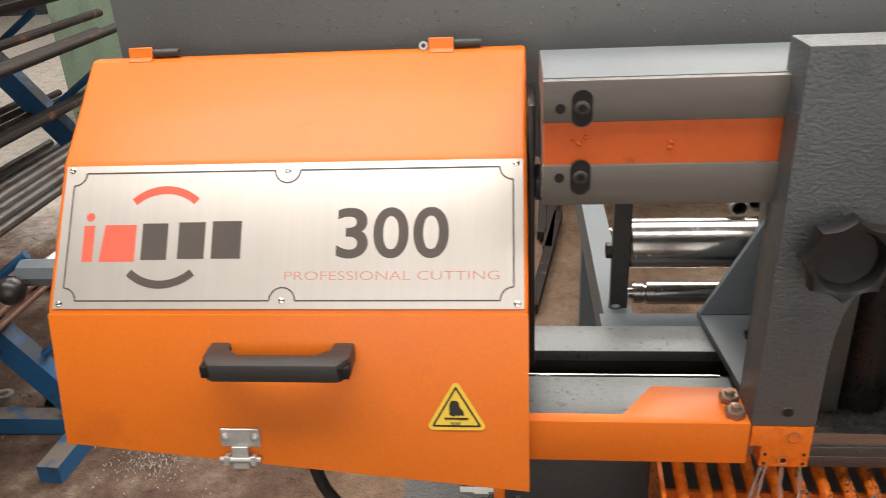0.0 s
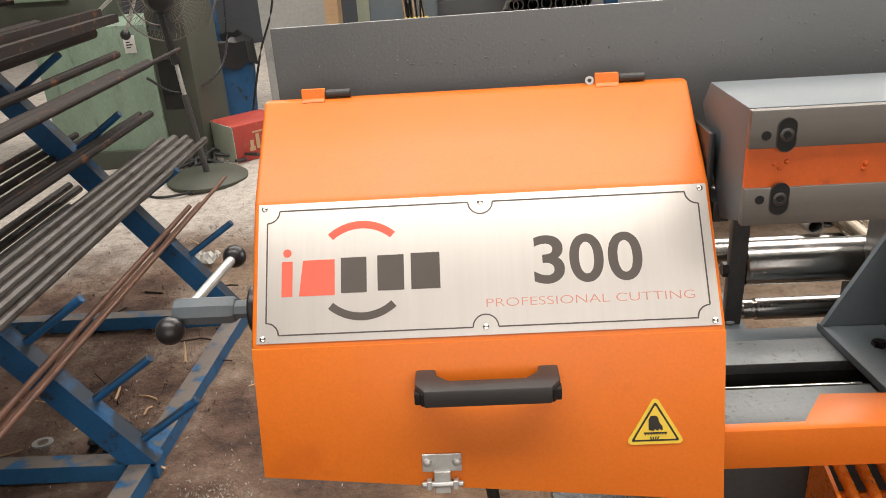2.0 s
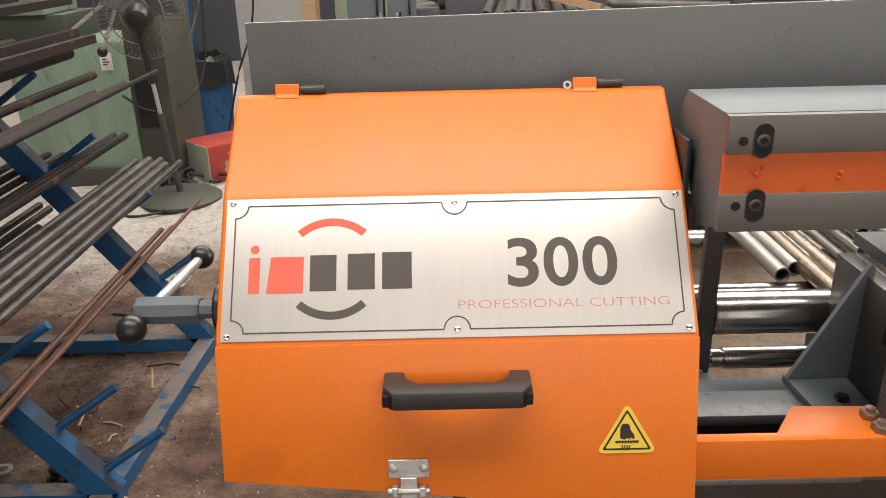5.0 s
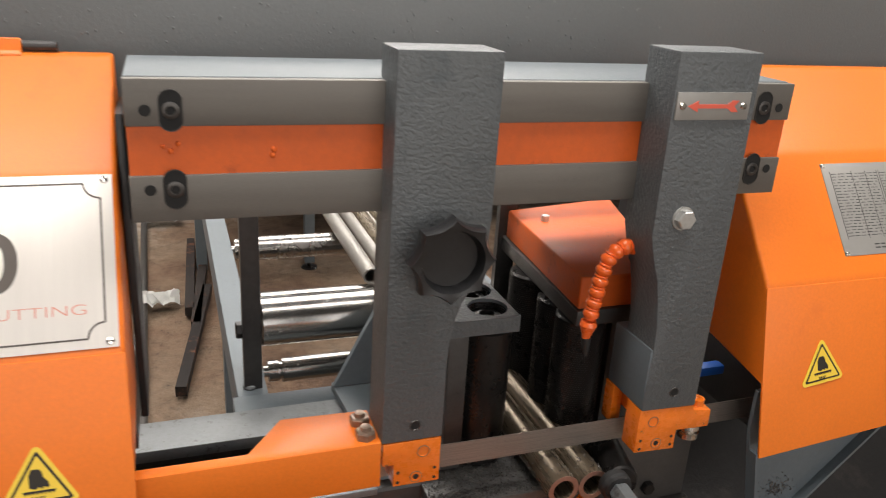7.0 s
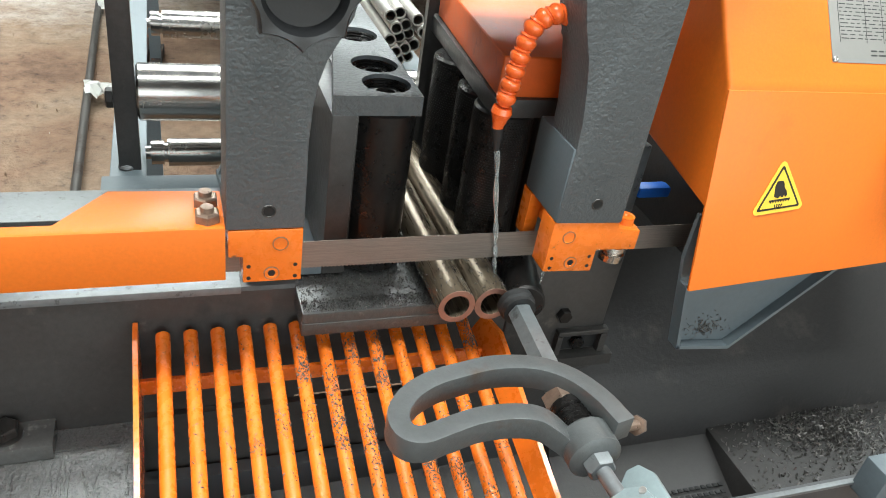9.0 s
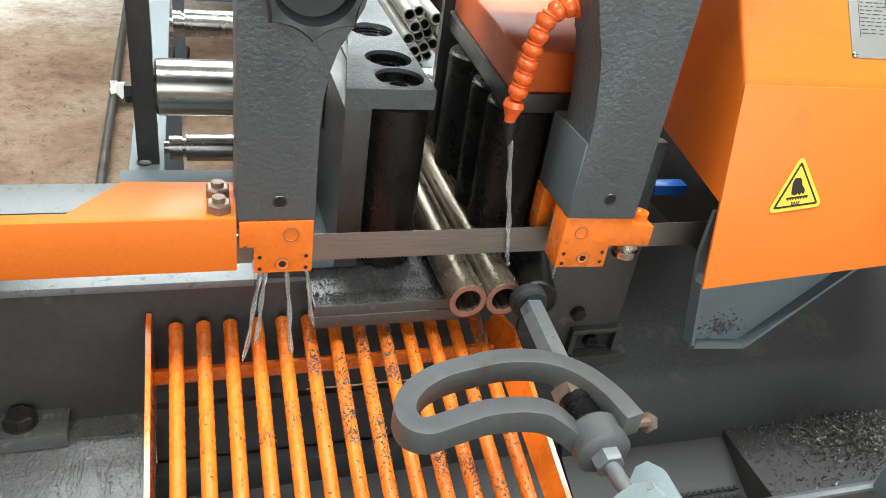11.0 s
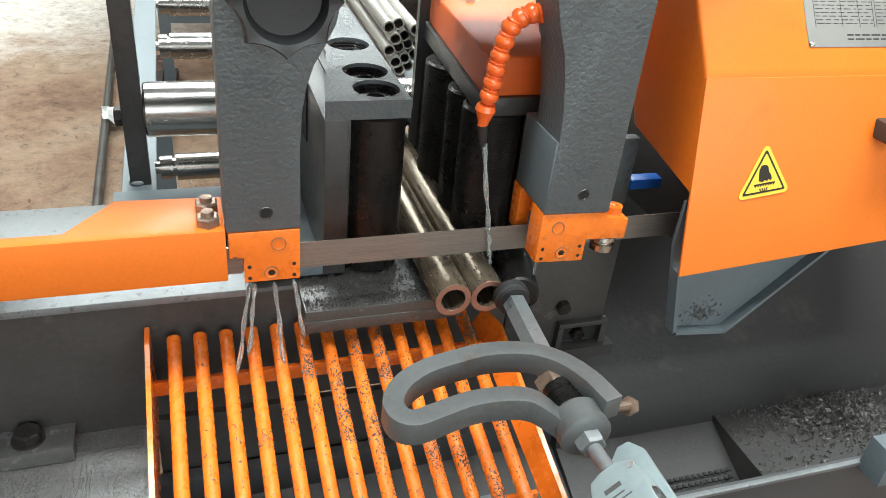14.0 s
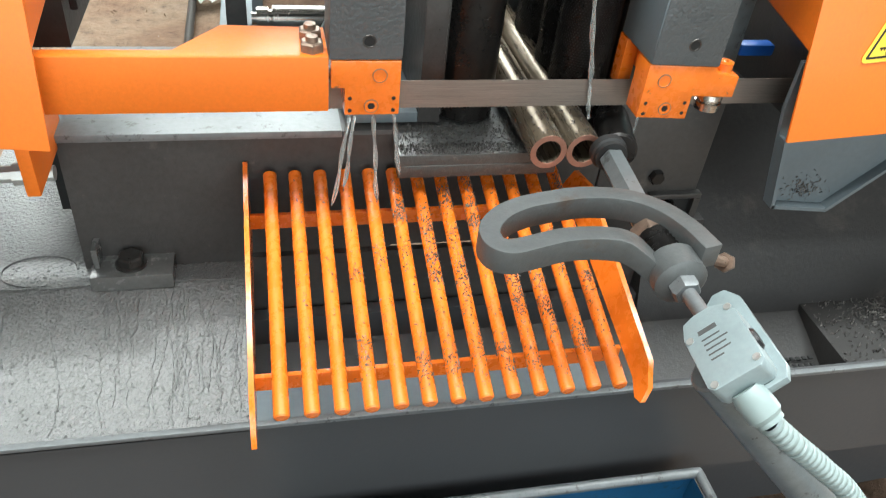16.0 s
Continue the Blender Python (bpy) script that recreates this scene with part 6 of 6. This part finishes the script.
def clutter():
    c = thing("tin_box", "dented red tin box with a pale green end", "box")
    m = Matrix.Translation((-1.83, 5.46, FLOOR)) @ Matrix.Rotation(radians(44), 4, "Z")
    part("box_body", bx(0, 0.44, 0, 0.36, 0, 0.275, bev=0.008), RED, c, "", m)
    bm = B()
    for x, z, w, h in ((0.11, 0.07, 0.05, 0.03), (0.12, 0.10, 0.03, 0.05), (0.17, 0.08, 0.03, 0.11), (0.22, 0.07, 0.03, 0.10), (0.27, 0.10, 0.04, 0.05), (0.15, 0.20, 0.12, 0.012)):
        box(bm, x, x + w, -0.0035, -0.0005, z, z + h)
    part("box_print", bm, WOOD, c, "faded printed mark", m)
    part("box_end", bx(-0.006, -0.0005, 0.004, 0.356, 0.004, 0.271), PALE_GREEN, c, "pale green end", m)
    d = thing("plastic_drum", "dark blue plastic drum with a bag liner", "drum", at=(-2.35, 7.2, FLOOR))
    bm = B()
    lathe(bm, (0, 0, 0), (0, 0, 1), [(0, 0), (0, 0.24), (0.25, 0.26), (0.3, 0.27), (0.62, 0.28), (0.64, 0.26), (0.60, 0.25), (0.60, 0)], 28)
    part("drum_body", bm, BLUE, d)
    rng = random.Random(2)
    bm = B()
    n = 24
    rings = [[bm.verts.new((math.cos(2 * math.pi * k / n) * (r + rng.uniform(-0.02, 0.02)), math.sin(2 * math.pi * k / n) * (r + rng.uniform(-0.02, 0.02)), z + rng.uniform(-0.03, 0.03))) for k in range(n)] for r, z in ((0.30, 0.45), (0.29, 0.66), (0.23, 0.70), (0.20, 0.5))]
    for a, b in zip(rings, rings[1:]):
        for k in range(n):
            bm.faces.new((a[k], a[(k + 1) % n], b[(k + 1) % n], b[k]))
    part("bag", bm, BLACK, d)
    for x, y, w in ((-2.42, 6.9, 0.13), (-2.02, 7.8, 0.10)):
        solo("steel_post", bx(x, x + w, y, y + 0.14, FLOOR - 0.05, 6.0, bev=0.005), BLUE, "dark blue painted steel roof post", "post", "roof posts")
    # partition wall stub, door and bench seen over the head
    tagged(part("partition_wall", bx(-1.98, -1.38, 7.3, 7.5, 0, 6.0), WALL), "grubby plaster partition wall", "wall", "", "structure")
    tagged(part("door_jamb", bx(-1.38, -1.26, 7.28, 7.52, 0, 6.0), WOOD), "raw timber door jamb", "trim", "", "structure")
    tagged(part("partition_panel", bx(-1.26, -0.2, 8.6, 8.7, 0, 6.0), PALE_GREEN), "pale panel behind the door opening", "wall", "", "structure")
    lathe_like = thing("workshop_machine", "dark grey bench machine with metal fittings", "machine")
    part("bed", bx(-0.95, 0.35, 7.4, 8.0, FLOOR, 0.95, bev=0.01), SKIRT, lathe_like)
    part("carriage", bx(-0.6, -0.15, 7.42, 7.95, 0.95, 1.12, bev=0.01), GREY, lathe_like)
    part("headstock", bx(-0.1, 0.33, 7.45, 7.95, 0.95, 1.42, bev=0.02), GREY, lathe_like)
    bm = B()
    lathe(bm, (-0.1, 7.7, 1.2), (-1, 0, 0), [(0, 0), (0, 0.12), (0.06, 0.12), (0.07, 0.05), (0.2, 0.03), (0.2, 0)], 20)
    part("chuck", bm, STEEL, lathe_like)
    solo("yellow_tub", bx(-0.62, -0.42, 6.6, 6.75, 0.80, 0.90, bev=0.01), YELLOW, "small yellow plastic tub", "tub")
    rng = random.Random(14)
    for k in range(8):
        bm = B()
        rod(bm, (-0.60 + k * 0.022, 6.67 + rng.uniform(-0.03, 0.03), 0.82), (-0.62 + k * 0.026 + rng.gauss(0, 0.03), 6.67 + rng.gauss(0, 0.03), 1.0 + rng.uniform(0.02, 0.16)), rng.uniform(0.006, 0.012), 8)
        solo("hand_tool", bm, ROLLER if k % 3 else WOOD, "hand tool standing upright in the yellow tub", "tool", "tools in the tub")
    for x0, x1 in ((-0.95, -0.64), (-0.60, -0.36)):
        lk = thing("steel_locker", "tall blue-grey steel locker against the clutter", "locker", "lockers")
        part("locker_body", bx(x0, x1, 7.05, 7.35, FLOOR, 1.95, bev=0.008), GREY_SMOOTH, lk)
        part("locker_door", bx(x0 + 0.015, x1 - 0.015, 7.04, 7.05, FLOOR + 0.05, 1.92), GREY_SMOOTH, lk)
        part("locker_handle", bx(x1 - 0.06, x1 - 0.04, 7.02, 7.04, 1.1, 1.25, bev=0.003), BLACK, lk, "black handle")
    solo("side_table", bx(-1.2, -0.3, 6.4, 7.0, FLOOR, 0.80, bev=0.01), SKIRT, "dark workshop side table", "table")
    bm = B()
    beam_between(bm, (0.34, 5.30, 1.405), (0.82, 4.85, 1.30), 0.03, 0.05)
    solo("timber_plank", bm, WOOD, "pale raw timber plank leaning on the stock", "plank")
    # cables by the posts
    for k, pts in enumerate((((-2.25, 5.9, 2.2), (-2.12, 5.9, 1.3), (-2.30, 5.85, 0.75), (-2.28, 5.8, 0.35), (-2.3, 5.6, FLOOR + 0.01)),
                             ((-1.75, 6.2, 2.2), (-1.95, 6.1, 1.3), (-2.15, 6.0, 0.75), (-2.20, 5.9, FLOOR + 0.01)),
                             ((-1.55, 6.4, 2.2), (-1.62, 6.4, 1.2), (-1.80, 6.4, 0.7), (-1.95, 6.3, FLOOR + 0.01)),
                             ((-2.35, 5.4, 0.75), (-2.2, 5.5, 0.62), (-2.0, 5.7, 0.66), (-1.9, 5.9, 0.9), (-1.88, 6.0, 1.6)),
                             ((-2.4, 5.0, FLOOR + 0.015), (-2.2, 4.75, FLOOR + 0.015), (-2.0, 4.8, FLOOR + 0.015), (-1.95, 4.95, FLOOR + 0.03)))):
        bm = B()
        sweep(bm, smooth_path(pts, 8), 0.009, 8)
        solo("cable", bm, BLACK if k != 1 else STEEL, "loose electrical cable hanging in the workshop", "cable", "hanging cables")
    bm = B()
    rng = random.Random(9)
    for _ in range(40):
        a = rng.uniform(0, 6.3)
        x, y = -2.15 + rng.gauss(0, 0.12), 5.45 + rng.gauss(0, 0.08)
        sweep(bm, [(x, y, FLOOR + rng.uniform(0.02, 0.07)), (x + math.cos(a) * 0.1, y + math.sin(a) * 0.1, FLOOR + rng.uniform(0.03, 0.1)), (x + math.cos(a + 0.6) * 0.2, y + math.sin(a + 0.6) * 0.2, FLOOR + 0.03)], 0.012, 5)
    solo("rag_heap", bm, RUBBER, "heap of dark rags and hose by the fan", "rags", "", "stuff")


clutter()


def stock_store():
    """Racked bundles of bar and tube behind the saw."""
    r = thing("stock_rack", "dark blue steel storage rack for bar stock", "rack")
    for x in (0.9, 2.5, 4.3):
        for y in (5.9, 7.6):
            part("rack_post", bx(x, x + 0.09, y, y + 0.09, FLOOR, 3.0), BLUE, r)
        for z in (0.95, 1.5, 2.1):
            part("rack_arm", bx(x, x + 0.09, 5.0, 5.9, z - 0.08, z), BLUE, r)
    rng = random.Random(12)

    def bundle(label, m, x0, y0, z0, cols, rows, rad, length, yaw, square, hollow=True, loose=0.0):
        ca, sa = math.cos(radians(yaw)), math.sin(radians(yaw))
        for j in range(rows):
            for i in range(cols):
                off = i * rad * 2.05 + (0 if square else (j % 2) * rad)
                px, py = x0 - sa * off, y0 + ca * off
                back = rng.uniform(0, 0.12)
                px, py = px + rng.gauss(0, loose), py + rng.gauss(0, loose)
                a = Vector((px - ca * back, py - sa * back, z0 + rad + j * rad * (2.05 if square else 1.8)))
                b = a + Vector((ca, sa, 0)) * length + Vector((rng.gauss(0, 0.03), rng.gauss(0, 0.03), rng.gauss(0, 0.004) * length))
                bm = B()
                if square:
                    beam_between(bm, a, b, rad * 2, rad * 2)
                elif hollow:
                    pipe(bm, a, b, rad, rad * 0.8, 12, 0.3)
                else:
                    rod(bm, a, b, rad, 8)
                solo("stock_bar", bm, m, label, "bar", label)
    # ends face the saw, or the bars lie across
    bundle("dark steel pipe with its open end showing, in a stack", TUBE_LIGHT, 0.66, 5.0, 0.98, 8, 5, 0.034, 3.5, 84, False, True, 0.02)
    bundle("pale grey tube in a bundle on the stock rack", STOCK_GREY, 0.98, 5.05, 1.20, 12, 5, 0.024, 2.2, -30, False, True, 0.008)
    bundle("dull pipe lying behind the bundles", TUBE_LIGHT, 1.55, 6.2, 1.20, 10, 5, 0.03, 3.0, -20, False)
    bundle("galvanised square section in a stack", PALE_BAR, 2.25, 5.0, 1.10, 4, 4, 0.042, 1.6, -14, True)
    bundle("galvanised square section with its end showing", TUBE_GREY, 3.55, 6.4, 1.38, 9, 5, 0.042, 2.5, 80, True)
    bundle("long pale aluminium bar in a bright stack", PALE_BAR, 2.85, 5.2, 1.26, 8, 4, 0.024, 2.4, -24, False, False)
    bundle("long pale aluminium bar lying in the light", PALE_BAR, 3.0, 4.5, 1.18, 12, 6, 0.024, 3.0, -6, False, False)
    solo("stock_table", bx(0.4, 6.0, 3.9, 6.6, 0.85, 0.979), SKIRT, "dark steel staging under the bar stock", "staging")
    t = thing("bench_drill", "pale teal painted machine head above the stock", "machine")
    part("drill_head", bx(2.70, 2.92, 3.45, 3.65, 1.36, 1.80, bev=0.02), TEAL, t)
    part("drill_base", bx(2.62, 3.0, 3.35, 3.75, FLOOR, 1.36, bev=0.01), SKIRT, t)
    bm = B()
    rod(bm, (2.81, 3.55, 1.8), (2.81, 3.55, 2.4), 0.05, 16)
    part("drill_column", bm, TEAL, t)


stock_store()


# ---- coolant ----
def strand(name, a, b, r, seed, parent, label):
    """One wobbling string of coolant, thick and thin along its fall."""
    rng = random.Random(seed)
    a, b = Vector(a), Vector(b)
    n = 16
    bm = B()
    rings = []
    ph = rng.uniform(0, 6.3)
    for i in range(n + 1):
        t = i / n
        p = a.lerp(b, t) + Vector((math.sin(t * 9 + ph) * 0.0012 * t, math.cos(t * 7 + ph) * 0.001 * t, 0))
        rr = r * (0.55 + 0.55 * abs(math.sin(t * 8 + ph))) * (0.4 if i in (0, n) else 1)
        rings.append([bm.verts.new(p + Vector((math.cos(2 * math.pi * k / 8) * rr, math.sin(2 * math.pi * k / 8) * rr, 0))) for k in range(8)])
    for p, q in zip(rings, rings[1:]):
        for k in range(8):
            bm.faces.new((p[k], p[(k + 1) % 8], q[(k + 1) % 8], q[k]))
    bm.faces.new(rings[0]), bm.faces.new(rings[-1])
    ob = part(name, bm, WATER, parent, label, None, 80)
    return ob


coolant = thing("coolant_flow", "milky coolant running from nozzle and guide block", "coolant")
jet = strand("coolant_jet", (0.7205, 0.900, 1.185), (0.7420, 0.900, 1.060), 0.0032, 1, coolant, "thin coolant jet")
jet_low = strand("coolant_jet", (0.7420, 0.899, 1.060), (0.7490, 0.899, 1.014), 0.0028, 2, coolant, "")
runs = [strand("coolant_run", (x, 0.872, 1.043), (x + dx, 0.868, z), 0.0027, 3 + i, coolant, "falling coolant string")
        for i, (x, dx, z) in enumerate(((0.462, -0.018, 0.925), (0.467, -0.010, 0.95), (0.487, 0.008, 0.930), (0.509, 0.010, 0.965)))]
drip = strand("coolant_run", (0.800, 0.875, 1.038), (0.798, 0.875, 0.975), 0.0016, 9, coolant, "")


# ---- moving things ----
DROP = 0.077


def flow(ob, spans, amp, period, seed, rest):
    """Coolant strings sway and pulse downwards while they run; while the flow is off they are drawn back into the casting."""
    rng = random.Random(seed)
    off = pose(*rest)
    rows = [] if spans[0][0] == 0 else [(0, off)]
    for a, b in spans:
        if a > 0:
            rows.append((round(a - 0.1, 2), off))
        t = a
        while t < b - 0.02:
            rows.append((round(t, 2), pose(rng.uniform(-amp, amp), rng.uniform(-amp, amp) * 0.5, 0)))
            rows.append((round(min(t + period * 0.85, b - 0.01), 2), pose(rng.uniform(-amp, amp), rng.uniform(-amp, amp) * 0.5, -0.008)))
            t += period
        if b < 16:
            rows.append((round(b + 0.1, 2), off))
    if rows[-1][0] < 16:
        rows.append((16, pose(0, 0, 0) if spans[-1][1] == 16 else off))
    rows = [r for k, r in enumerate(rows) if k == 0 or r[0] > rows[k - 1][0]]
    walk(ob, rows)


def motions():
    # the head stands low at the end of one cut, lifts, and starts the next
    walk(head, [(0, pose(0, 0, -DROP)), (3.2, pose(0, 0, -DROP)), (5.25, pose(0, 0, 0)), (16, pose(0, 0, 0))])
    # the coolant leaves the nozzle and guides, so it rides with them
    walk(coolant, [(0, pose(0, 0, -DROP)), (3.2, pose(0, 0, -DROP)), (5.25, pose(0, 0, 0)), (16, pose(0, 0, 0))])
    # the band runs towards the left cover
    walk(blade, [(0, pose(0.14, 0, 0)), (16, pose(-0.14, 0, 0))])
    flow(jet, [(7.7, 8.2), (8.8, 16)], 0.0006, 0.3, 1, (0.085, -0.018, 0.1))
    flow(jet_low, [(7.8, 8.1), (8.9, 16)], 0.0006, 0.3, 2, (0.085, -0.018, 0.16))
    for i, o in enumerate(runs):
        flow(o, [(0, 3.4), (9.25, 16)], 0.0022, 0.35, 5 + i, (-0.008, 0.012, 0.14))
    flow(drip, [(0, 3.4), (8.6, 16)], 0.0015, 0.4, 11, (0.02, 0.005, 0.12))



motions()
